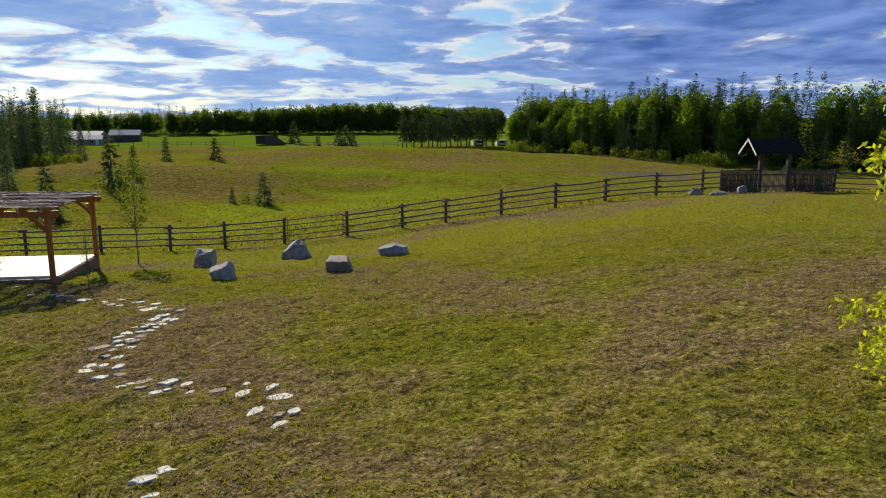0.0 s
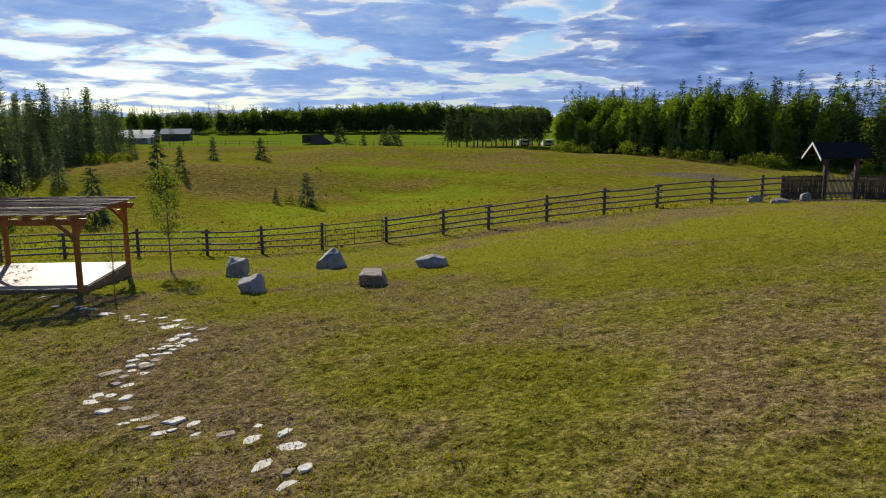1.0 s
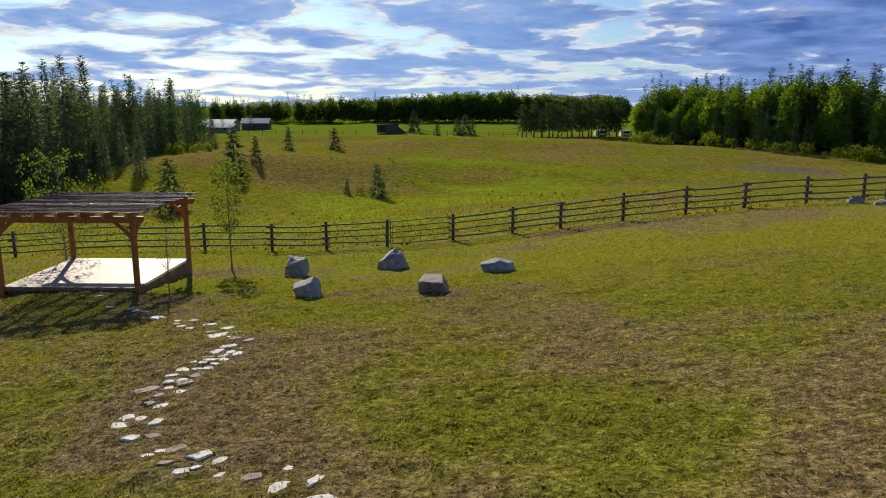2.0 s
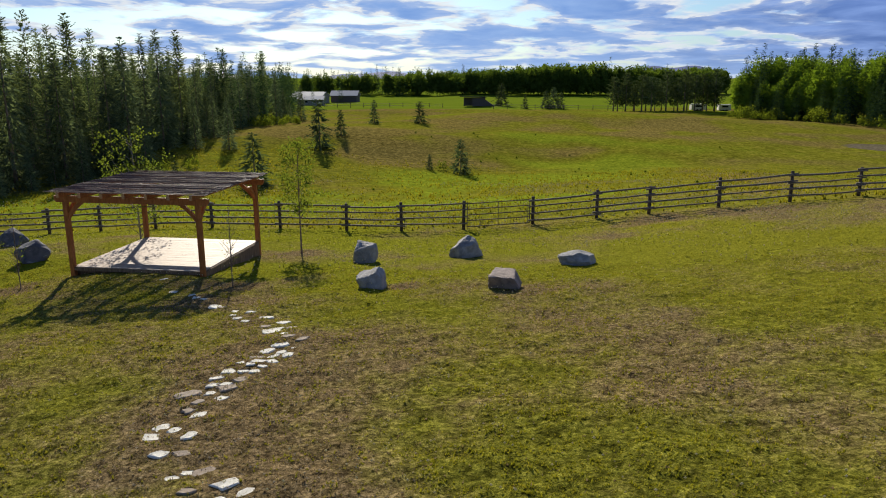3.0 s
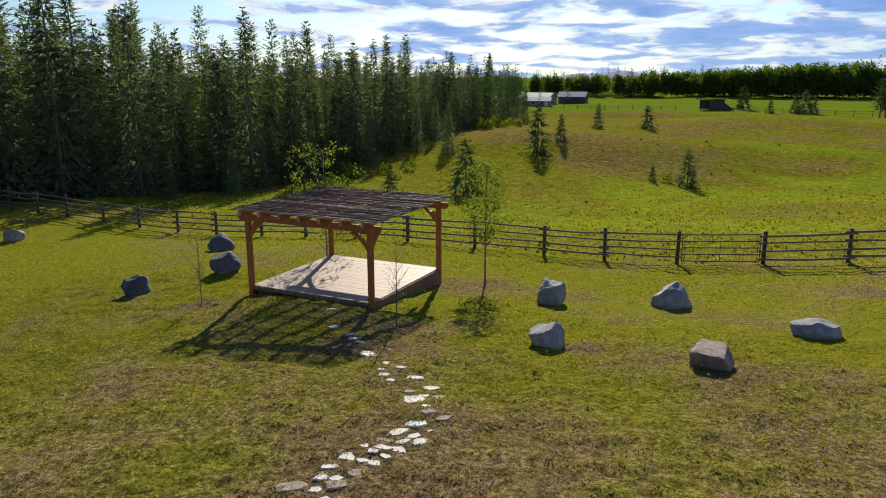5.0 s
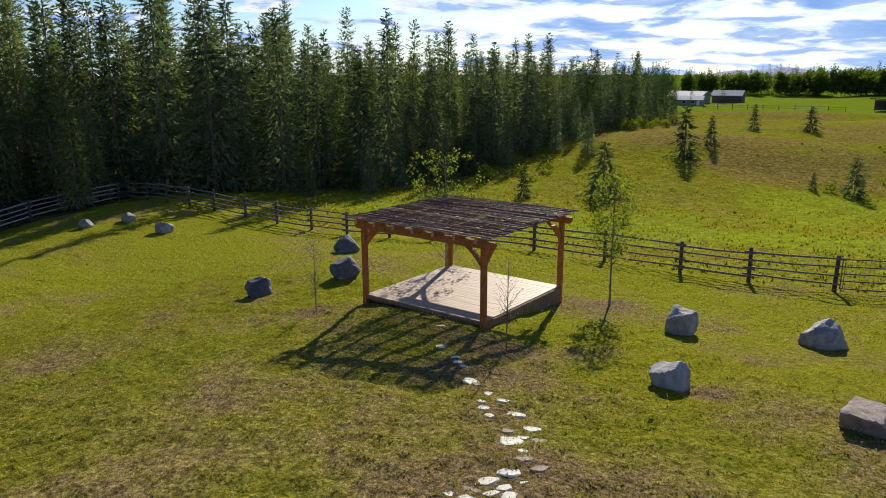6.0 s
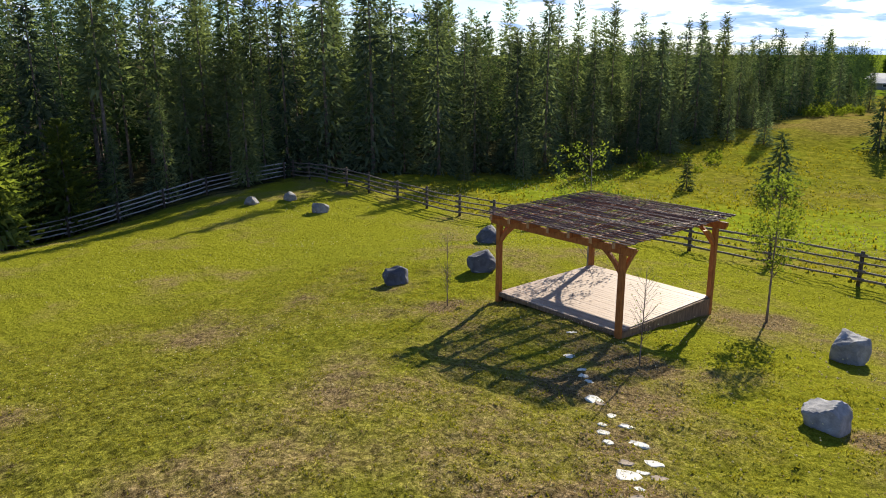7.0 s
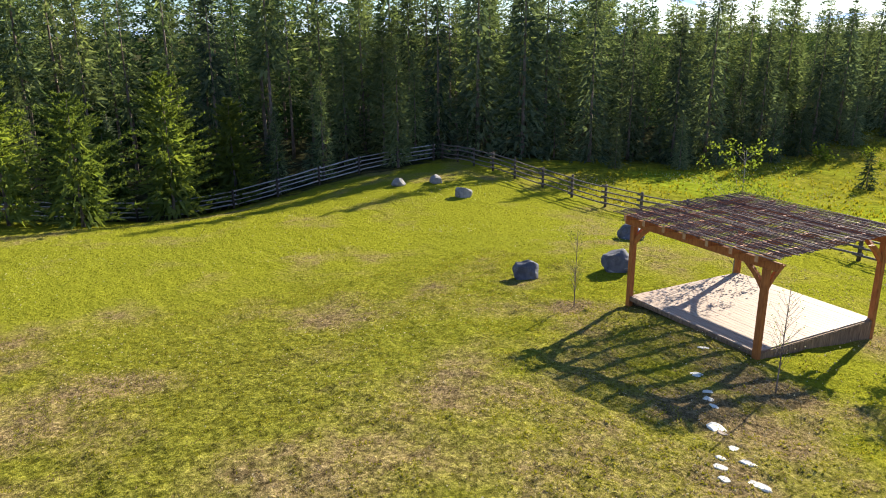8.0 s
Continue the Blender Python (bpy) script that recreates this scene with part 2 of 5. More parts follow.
M_YOUNG = leaf_material("young_pine_needles", (0.07, 0.112, 0.036), (0.21, 0.265, 0.08), 0.45, (1.35, 1.3, 0.5))
M_ASPEN_FAR = leaf_material("far_aspen_leaves", (0.080, 0.142, 0.034), (0.155, 0.23, 0.052), 0.40, (1.3, 1.3, 0.5))
M_ASPEN = leaf_material("aspen_leaves", (0.082, 0.142, 0.022), (0.15, 0.225, 0.034), 0.35, (1.3, 1.3, 0.45))
M_BIRCH = leaf_material("birch_leaves", (0.065, 0.105, 0.02), (0.19, 0.235, 0.05), 0.45, (1.3, 1.3, 0.6))
M_MAPLE = leaf_material("shrub_leaves", (0.20, 0.24, 0.02), (0.40, 0.42, 0.05), 0.45, (1.35, 1.3, 0.45))
M_BUSH = leaf_material("willow_leaves", (0.07, 0.11, 0.018), (0.18, 0.235, 0.035), 0.38)
M_SEED = leaf_material("seed_heads", (0.45, 0.45, 0.30), (0.78, 0.76, 0.62), 0.4, (1.1, 1.1, 0.9))
M_STRAW = leaf_material("bleached_straw", (0.22, 0.17, 0.11), (0.62, 0.55, 0.42), 0.2, (1.0, 1.0, 0.9))
M_BARK = wood_material("conifer_bark", (0.085, 0.065, 0.052), (0.30, 0.235, 0.19), (2.0, 2.0, 1.0), 0.95)
M_BIRCHBARK = wood_material("young_bark", (0.13, 0.115, 0.10), (0.36, 0.33, 0.29), (3.0, 3.0, 2.0), 0.8)
M_FENCE = wood_material("weathered_rail", (0.06, 0.05, 0.042), (0.29, 0.24, 0.20), (6.0, 6.0, 6.0), 0.85)
M_POST = wood_material("weathered_post", (0.035, 0.027, 0.021), (0.15, 0.118, 0.092), (6.0, 6.0, 2.0), 0.9)
# weathered rail wood made paler: sunlight on the rails put into the colour
M_SUNLIT_RAIL = wood_material("sunlit_rail", (0.23, 0.21, 0.195), (0.58, 0.545, 0.51), (6.0, 6.0, 6.0), 0.85)
M_CEDAR = wood_material("stained_cedar", (0.25, 0.078, 0.022), (0.48, 0.18, 0.052), (5.0, 5.0, 1.2), 0.5)
M_ENDGRAIN = wood_material("cut_rafter_end", (0.42, 0.21, 0.085), (0.62, 0.36, 0.17), (4.0, 4.0, 4.0), 0.7)
M_DECK = wood_material("deck_board", (0.27, 0.185, 0.135), (0.415, 0.315, 0.24), (0.8, 14.0, 6.0), 0.6)
M_SKIRT = wood_material("deck_skirt", (0.10, 0.062, 0.038), (0.33, 0.215, 0.13), (10.0, 10.0, 1.0), 0.8)
M_SLAT = wood_material("willow_stick", (0.03, 0.018, 0.02), (0.20, 0.128, 0.118), (4.0, 10.0, 10.0), 0.6)
M_ROCK = rock_material("grey_boulder", (0.14, 0.137, 0.148), (0.40, 0.385, 0.385))
M_DARKROCK = rock_material("dark_boulder", (0.05, 0.052, 0.064), (0.155, 0.152, 0.175), (0.5, 0.5, 0.52))
M_PALEROCK = rock_material("pale_boulder", (0.15, 0.14, 0.135), (0.34, 0.32, 0.30))
M_SLAB = rock_material("flat_boulder", (0.12, 0.092, 0.082), (0.36, 0.285, 0.25), (0.30, 0.26, 0.235))
M_FLAG = rock_material("pale_flagstone", (0.52, 0.485, 0.42), (0.84, 0.80, 0.71), (0.86, 0.83, 0.76))
M_FLAGB = rock_material("brown_flagstone", (0.20, 0.15, 0.11), (0.38, 0.30, 0.23), (0.42, 0.36, 0.30))
M_STEEL = plain_material("rusty_tube", (0.13, 0.105, 0.085), 0.85)
M_SHINGLE = plain_material("dark_shingle", (0.012, 0.012, 0.015), 0.95)
M_WHITE = plain_material("white_paint", (0.80, 0.79, 0.76), 0.6)
M_TIN = plain_material("tin_roof", (0.40, 0.41, 0.44), 0.7)
M_FARM = plain_material("weathered_siding", (0.26, 0.24, 0.22), 0.85)
M_BARN = plain_material("barn_boards", (0.10, 0.085, 0.08), 0.85)
M_GLASS = plain_material("dark_window", (0.02, 0.025, 0.03), 0.1)
M_TYRE = plain_material("tyre_rubber", (0.02, 0.02, 0.02), 0.9)
# the ridge's blue is distance haze put into its base colour
M_HILL = plain_material("blue_hill", (0.008, 0.04, 0.20), 0.95, 0.0, 0.4, 0.004)


# ---- mesh helpers ----
class Geo:
    """Vertices and faces of one mesh, gathered piece by piece."""

    def __init__(self):
        self.v, self.f = [], []

    def box(self, centre, size, turn=None, taper=1.0, chamfer=0.0):
        """A box with chamfered upright edges when chamfer is set."""
        sx, sy, sz = (s / 2 for s in size)
        c = chamfer
        ring = [(sx, sy), (-sx, sy), (-sx, -sy), (sx, -sy)] if not c else [(sx, sy - c), (sx - c, sy), (c - sx, sy), (-sx, sy - c), (-sx, c - sy), (c - sx, -sy), (sx - c, -sy), (sx, c - sy)]
        k, b = len(ring), len(self.v)
        for z, s in ((-sz, 1.0), (sz, taper)):
            for x, y in ring:
                p = Vector((x * s, y * s, z))
                if turn is not None:
                    p = turn @ p
                self.v.append(tuple(p + Vector(centre)))
        for i in range(k):
            j = (i + 1) % k
            self.f.append((b + i, b + j, b + k + j, b + k + i))
        self.f.append(tuple(b + k + i for i in range(k)))
        self.f.append(tuple(b + k - 1 - i for i in range(k)))
        return self

    def tube(self, points, radii, n=6, seed=0, wobble=0.0):
        """A closed tube along points."""
        rng = random.Random(seed)
        pts = [Vector(p) for p in points]
        b = len(self.v)
        for i, p in enumerate(pts):
            d = (pts[min(i + 1, len(pts) - 1)] - pts[max(i - 1, 0)]).normalized()
            a = d.orthogonal().normalized() if abs(d.z) > 0.9 else d.cross(Vector((0, 0, 1))).normalized()
            e = d.cross(a)
            r = radii[i] if isinstance(radii, (list, tuple)) else radii
            for k in range(n):
                w = 2 * math.pi * k / n
                q = r * (1 + wobble * rng.uniform(-1, 1))
                self.v.append(tuple(p + a * (q * math.cos(w)) + e * (q * math.sin(w))))
        for i in range(len(pts) - 1):
            for k in range(n):
                j = (k + 1) % n
                self.f.append((b + i * n + k, b + i * n + j, b + (i + 1) * n + j, b + (i + 1) * n + k))
        self.f.append(tuple(b + n - 1 - k for k in range(n)))
        self.f.append(tuple(b + (len(pts) - 1) * n + k for k in range(n)))
        return self

    def prism(self, outline, depth_vec):
        """An outline of points pushed along a vector."""
        b, k = len(self.v), len(outline)
        for p in outline:
            self.v.append(tuple(p))
        for p in outline:
            self.v.append(tuple(Vector(p) + Vector(depth_vec)))
        self.f.append(tuple(b + i for i in range(k)))
        self.f.append(tuple(b + 2 * k - 1 - i for i in range(k)))
        for i in range(k):
            j = (i + 1) % k
            self.f.append((b + j, b + i, b + k + i, b + k + j))
        return self

    def mesh(self, name, material, smooth=False):
        me = bpy.data.meshes.new(name)
        me.from_pydata(self.v, [], self.f)
        me.materials.append(material)
        bm = bmesh.new()
        bm.from_mesh(me)
        bmesh.ops.recalc_face_normals(bm, faces=bm.faces)
        bm.to_mesh(me)
        bm.free()
        if smooth:
            me.polygons.foreach_set("use_smooth", [True] * len(me.polygons))
        return me


def part(name, geo, material, parent, label="", smooth=False):
    """One mesh object under a thing or a part."""
    me = geo if isinstance(geo, bpy.types.Mesh) else geo.mesh(name, material, smooth)
    ob = new(name, me)
    ob.parent = parent
    if label:
        ob["label"] = label
    return ob


def thing(name, label, category, m=None, group="", kind="", data=None):
    ob = tagged(new(name, data), label, category, group, kind)
    if m is not None:
        ob.matrix_world = m
    return ob


def array_mesh(name, verts, quads, material):
    """A mesh from numpy arrays of vertices and quads."""
    me = bpy.data.meshes.new(name)
    verts, quads = np.asarray(verts, np.float32), np.asarray(quads, np.int32)
    k = quads.shape[1]
    me.vertices.add(len(verts))
    me.vertices.foreach_set("co", verts.ravel())
    me.loops.add(quads.size)
    me.loops.foreach_set("vertex_index", quads.ravel())
    me.polygons.add(len(quads))
    me.polygons.foreach_set("loop_start", np.arange(0, quads.size, k, dtype=np.int32))
    me.materials.append(material)
    me.update(calc_edges=True)
    return me


# ---- the lie of the land ----
HILLS = [(-56, 18, 9, -2.85), (-50, 42, 9, 0.72), (-48, 120, 26, 1.84), (-47, 7, 15, 0.55), (-44, 30, 9, 0.78), (-18, 30, 7, 1.34), (-11, 70, 15, -0.19), (-11, 79, 15, -1.33), (-10, 14, 7, 0.98), (-10, 22, 7, 0.29), (-8, 54, 9, -0.85), (-2, 26, 7, 0.7), (-2, 34, 7, -0.48), (-2, 52, 15, 1.4), (4, -6, 9, 1.59), (4, 6, 9, 0.95), (16, 6, 9, 1.33), (22, 48, 9, 0.57), (25, 25, 15, 3.37), (28, 24, 9, -1.77), (43, 34, 15, 0.99), (64, -40, 26, -1.71), (80, -60, 80, 8.77), (98, 96, 45, -2.74),
         (-8, 168, 20, 2.6), (1, 99, 12, -1.1), (-27, 110, 11, 1.2), (22, 148, 20, 1.5), (52, 160, 22, 1.2), (-12, 24.6, 2.2, 0.12)]


def land(x, y):
    """Height of the ground, in metres."""
    z = -4.0 + 0.0 * x
    for cx, cy, r, h in HILLS:
        z = z + h * np.exp(-((x - cx) ** 2 + (y - cy) ** 2) / (2.0 * r * r))
    return z


def gz(x, y):
    return float(land(np.float64(x), np.float64(y)))


def value_noise(x, y, size, seed):
    """Smooth noise from 0 to 1 on arrays."""
    u, v = np.asarray(x) / size + seed * 17.3, np.asarray(y) / size - seed * 9.1
    iu, iv = np.floor(u).astype(np.int64), np.floor(v).astype(np.int64)
    fu, fv = u - iu, v - iv
    fu, fv = fu * fu * (3 - 2 * fu), fv * fv * (3 - 2 * fv)

    def dot(a, b):
        h = (a * 374761393 + b * 668265263 + seed * 974711) & 0x7FFFFFFF
        h = ((h ^ (h >> 13)) * 1274126177) & 0x7FFFFFFF
        return (h & 0xFFFF) / 65535.0

    a, b, c, d = dot(iu, iv), dot(iu + 1, iv), dot(iu, iv + 1), dot(iu + 1, iv + 1)
    return (a * (1 - fu) + b * fu) * (1 - fv) + (c * (1 - fu) + d * fu) * fv


def surface(x, y):
    """Height of the ground with its small unevenness."""
    near = np.exp(-((np.asarray(x) + 8) ** 2 + (np.asarray(y) - 22) ** 2) / 3200.0)
    bumps = 0.08 * (value_noise(x, y, 1.7, 3) - 0.5) + 0.06 * (value_noise(x, y, 0.8, 5) - 0.5) + 0.085 * (value_noise(x, y, 0.36, 6) - 0.5) + 0.05 * (value_noise(x, y, 0.2, 9) - 0.5)
    rolls = (1.1 * (value_noise(x, y, 21.0, 7) - 0.5) + 0.3 * (value_noise(x, y, 6.0, 8) - 0.5)) * np.clip((np.asarray(y) - 52) / 40, 0, 1)
    return land(x, y) + bumps * near + rolls


def wear(x, y):
    """How worn and dry the turf is, from 0 to 1: most on the trodden slope before the deck."""
    w = 0.55 * value_noise(x + 0.4 * y, y - 0.4 * x, 3.6, 31) + 0.45 * value_noise(x - 0.7 * y, y + 0.7 * x, 1.9, 32)
    trodden = np.exp(-((np.asarray(x) - 1) ** 2 / 160.0 + (np.asarray(y) - 12) ** 2 / 90.0))
    for cx, cy, r in ((-8.36, 30.7, 0.75), (-8.1, 24.0, 0.6), (-14.95, 24.0, 0.5), (0.9, 23.6, 0.7), (-3.0, 24.0, 0.5), (7.0, 38.2, 3.0), (24.0, 39.0, 2.5), (-1.1, 10.6, 0.9), (-2.6, 12.4, 0.9), (-4.3, 13.5, 1.0), (-4.8, 15.2, 0.9), (-4.6, 16.9, 0.9), (-4.5, 18.4, 0.8), (-5.9, 20.3, 0.7), (-7.8, 21.9, 0.6)):
        trodden = trodden + 5.0 * np.exp(-((np.asarray(x) - cx) ** 2 + (np.asarray(y) - cy) ** 2) / (r * r))
    trodden = trodden * (0.25 + 1.7 * value_noise(x + 0.2 * y, y - 0.2 * x, 1.5, 33) ** 1.5)
    w = w - 0.05 * np.clip((np.asarray(y) - 19) / 7, 0, 1) * np.clip((np.asarray(x) + 9) / 6, 0, 1)
    w = w + 0.07 * np.exp(-((np.asarray(x) - 0.5) ** 2 / 40.0 + (np.asarray(y) - 24) ** 2 / 40.0))
    w = w - 0.11 * np.clip((-15 - np.asarray(x)) / 8, 0, 1)
    return np.clip(w * 0.9 - 0.01 + 0.13 * trodden, 0, 1)


def lush(x, y):
    """How green the meadow is, from 0 (brown seed heads on the rises) to 1 (fresh grass in the hollows)."""
    w = 0.5 + 0.55 * (value_noise(x + 0.3 * y, y - 0.3 * x, 17.0, 51) - 0.5) + 0.45 * (value_noise(x - 0.5 * y, y + 0.5 * x, 7.5, 52) - 0.5) + 0.25 * (value_noise(x, y, 3.1, 53) - 0.5)
    for cx, cy, rx, ry, k in ((-12, 141, 15, 10, -0.2), (-27, 116, 11, 13, -0.12), (-20, 92, 9, 6, -0.12), (17, 188, 28, 14, -0.34), (44, 157, 18, 12, -0.3), (15, 124, 10, 6, -0.25), (-46, 104, 9, 14, -0.15), (2, 119, 15, 6, 0.5), (5, 101, 11, 6, 0.5), (3, 83, 12, 5, 0.45), (-4, 55, 9, 4, 0.6), (-16, 53, 8, 5, 0.35), (-36, 52, 9, 6, 0.4), (-8, 79, 6, 4, 0.35), (-28, 58, 14, 10, 0.3), (-37, 68, 7, 12, 0.25)):
        w = w + k * np.exp(-((np.asarray(x) - cx) / rx) ** 2 - ((np.asarray(y) - cy) / ry) ** 2)
    return np.clip(w, 0, 1)


def build_ground():
    def lines(lo, hi, step, far):
        core = list(np.arange(lo, hi + 1e-6, step))
        out, gap, a, b = [], step, lo, hi
        while b < far or a > -far:
            gap *= 1.22
            a, b = max(a - gap, -far - 1), min(b + gap, far + 1)
            out += [a, b]
        return np.array(sorted(set(core + out)))
    xs = lines(-58, 34, 0.6, 2600)
    ys = lines(2, 50, 0.6, 2600)
    xs = np.array(sorted(set(xs[(xs < -23.9) | (xs > 13.9)]) | set(np.arange(-23.9, 13.9, 0.15))))
    ys = np.array(sorted(set(ys[(ys < 4.9) | (ys > 27.0)]) | set(np.arange(4.9, 27.0, 0.15))))
    xs = np.array(sorted(set(xs[(xs < 34) | (xs > 96)]) | set(np.arange(34, 96, 2.0))))
    ys = np.array(sorted(set(ys[(ys < 50) | (ys > 250)]) | set(np.arange(50, 120, 1.0)) | set(np.arange(120, 250, 2.0))))
    gx, gy = np.meshgrid(xs, ys)
    vz = surface(gx, gy)
    verts = np.stack([gx.ravel(), gy.ravel(), vz.ravel()], 1)
    nx, ny = len(xs), len(ys)
    i, j = np.meshgrid(np.arange(nx - 1), np.arange(ny - 1))
    k = (j * nx + i).ravel()
    me = array_mesh("ground", verts, np.stack([k, k + 1, k + nx + 1, k + nx], 1), M_GROUND)
    me.polygons.foreach_set("use_smooth", [True] * len(me.polygons))
    me.attributes.new("wear", "FLOAT", "POINT").data.foreach_set("value", wear(gx.ravel(), gy.ravel()).astype(np.float32))
    me.attributes.new("lush", "FLOAT", "POINT").data.foreach_set("value", lush(gx.ravel(), gy.ravel()).astype(np.float32))
    thing("ground", "rolling lawn and dry meadow with patches of bare soil", "ground", kind="structure", data=me)


build_ground()


def sit(x, y, dz=0.0, rz=0.0):
    return pose(x, y, float(surface(np.float64(x), np.float64(y))) + dz, 0, 0, rz)


# ---- foliage ----
def kites(P, D, length, width, rng):
    """One small kite-shaped leaf at each point, along each direction."""
    n = len(P)
    D = D / np.maximum(np.linalg.norm(D, axis=1, keepdims=True), 1e-6)
    S = np.cross(D, rng.normal(size=(n, 3)))
    S /= np.maximum(np.linalg.norm(S, axis=1, keepdims=True), 1e-6)
    L, W = np.reshape(length, (-1, 1)), np.reshape(width, (-1, 1))
    V = np.stack([P, P + D * L * 0.5 + S * W * 0.5, P + D * L, P + D * L * 0.5 - S * W * 0.5], 1).reshape(-1, 3)
    return V, np.arange(4 * n).reshape(-1, 4)


def sprays(P, D, length, width, rng):
    """One tapering needle spray at each point, along each direction."""
    n = len(P)
    D = D / np.maximum(np.linalg.norm(D, axis=1, keepdims=True), 1e-6)
    S = np.cross(D, rng.normal(size=(n, 3)))
    S /= np.maximum(np.linalg.norm(S, axis=1, keepdims=True), 1e-6)
    L, W = np.reshape(length, (-1, 1)), np.reshape(width, (-1, 1))
    V = np.stack([P - S * W * 0.5, P + S * W * 0.5, P + D * L], 1).reshape(-1, 3)
    return V, np.arange(3 * n).reshape(-1, 3)


def conifer_crown(seed, H, W, base, branches, steps, per, size, pine=False, slim=0.24, lift=0.28, core=0, power=0.9, ring=5, gap=0.0, loose=0.02):
    """Flat fans of needle sprays along branches set in whorls. Pines are open and tufted, spruces drooping in layers."""
    rng = np.random.default_rng(seed)
    rings = max(branches // ring, 1)
    branches = rings * ring
    level = np.repeat(((np.arange(rings) + rng.uniform(0.2, 0.8, rings)) / rings) ** 0.85, ring)
    rel = np.clip(level + rng.normal(0, loose, branches), 0, 1)
    u = base + (1 - base) * rel
    ripple = np.repeat(rng.uniform(0.78, 1.1, rings), ring)
    if pine:
        prof = (1 - rel) ** power * (0.72 + 0.28 * np.minimum(1, rel * 5)) * rng.uniform(0.5, 1.15, branches) * ripple
        rise = 0.0 + 0.38 * rel + rng.normal(0, 0.12, branches)
    else:
        prof = (1 - rel) ** power * rng.uniform(0.62, 1.12, branches) * ripple
        rise = -0.30 + 0.80 * rel ** 2 + rng.normal(0, 0.07, branches)
    keep = rng.random(branches) > gap * (1 - rel)
    R = W / 2 * 1.12 * prof + 0.30
    az = np.arange(branches) * (2 * np.pi / ring) + np.repeat(rng.uniform(0, 6.283, rings), ring) + rng.normal(0, 0.22, branches)
    u, R, az, rise, prof = u[keep], R[keep], az[keep], rise[keep], prof[keep]
    m = len(u)
    out = np.stack([np.cos(az), np.sin(az), rise], 1)
    side = np.stack([-np.sin(az), np.cos(az), 0 * az], 1)
    s = (np.arange(steps)[None, :] + rng.random((m, steps))) / steps
    s = 0.10 + 0.90 * s ** 0.6
    P = np.zeros((m, steps, 3))
    P[..., 2] = (u * H * 0.985)[:, None]
    P += out[:, None, :] * (R[:, None] * s)[..., None]
    P[..., 2] += (0.14 if pine else -0.12) * R[:, None] * s ** 2
    P = np.repeat(P.reshape(-1, 3), per, 0)
    O, Q = (np.repeat(np.repeat(a, steps, 0), per, 0) for a in (out, side))
    k = len(P)
    fan = rng.uniform(-1.25, 1.25, k)
    D = O * np.cos(fan)[:, None] + Q * np.sin(fan)[:, None] + rng.normal(0, 0.34 if pine else 0.20, P.shape) + np.array([0, 0, lift if pine else -0.22])
    sp = size * (0.55 + 0.45 * np.repeat(np.repeat(prof, steps), per)) * (1.12 - 0.42 * np.repeat(s.ravel(), per))
    P = P + rng.normal(0, 0.20, P.shape) * sp[:, None] * np.array([1, 1, 0.6])
    N = np.array([0, 0, 1.0]) + rng.normal(0, 0.42 if pine else 0.32, P.shape)
    D /= np.maximum(np.linalg.norm(D, axis=1, keepdims=True), 1e-6)
    S = np.cross(D, N)
    S /= np.maximum(np.linalg.norm(S, axis=1, keepdims=True), 1e-6)
    L, B = (sp * rng.uniform(0.7, 1.3, k))[:, None], (sp * rng.uniform(0.8, 1.25, k) * slim)[:, None]
    V = np.stack([P - S * B * 0.5, P + S * B * 0.5, P + D * L], 1).reshape(-1, 3)
    F = np.arange(3 * k).reshape(-1, 3)
    if core:
        cu = base + (1 - base) * rng.random(core) ** 1.3 * 0.93
        cr = W / 2 * (1 - (cu - base) / (1 - base)) ** 0.9
        ca, cq = rng.uniform(0, 6.283, core), cr * 0.42 * np.sqrt(rng.random(core))
        V3, F3 = sprays(np.stack([cq * np.cos(ca), cq * np.sin(ca), cu * H], 1), np.stack([np.cos(ca), np.sin(ca), rng.uniform(-1.4, 0.6, core)], 1), np.minimum(0.4 + cr * 0.26, 1.0), np.minimum(0.14 + cr * 0.075, 0.3), rng)
        F = np.vstack([F, F3 + len(V)])
        V = np.vstack([V, V3])
    tip = np.array([[0, 0, H * 0.9]] * 14) + np.c_[np.zeros((14, 2)), np.linspace(0, H * 0.085, 14)]
    V2, F2 = sprays(tip, np.c_[rng.normal(0, 0.45, (14, 2)), np.ones(14)], np.full(14, min(size, 0.45) * 0.8), np.full(14, min(size, 0.45) * 0.26), rng)
    return np.vstack([V, V2]), np.vstack([F, F2 + len(V)])


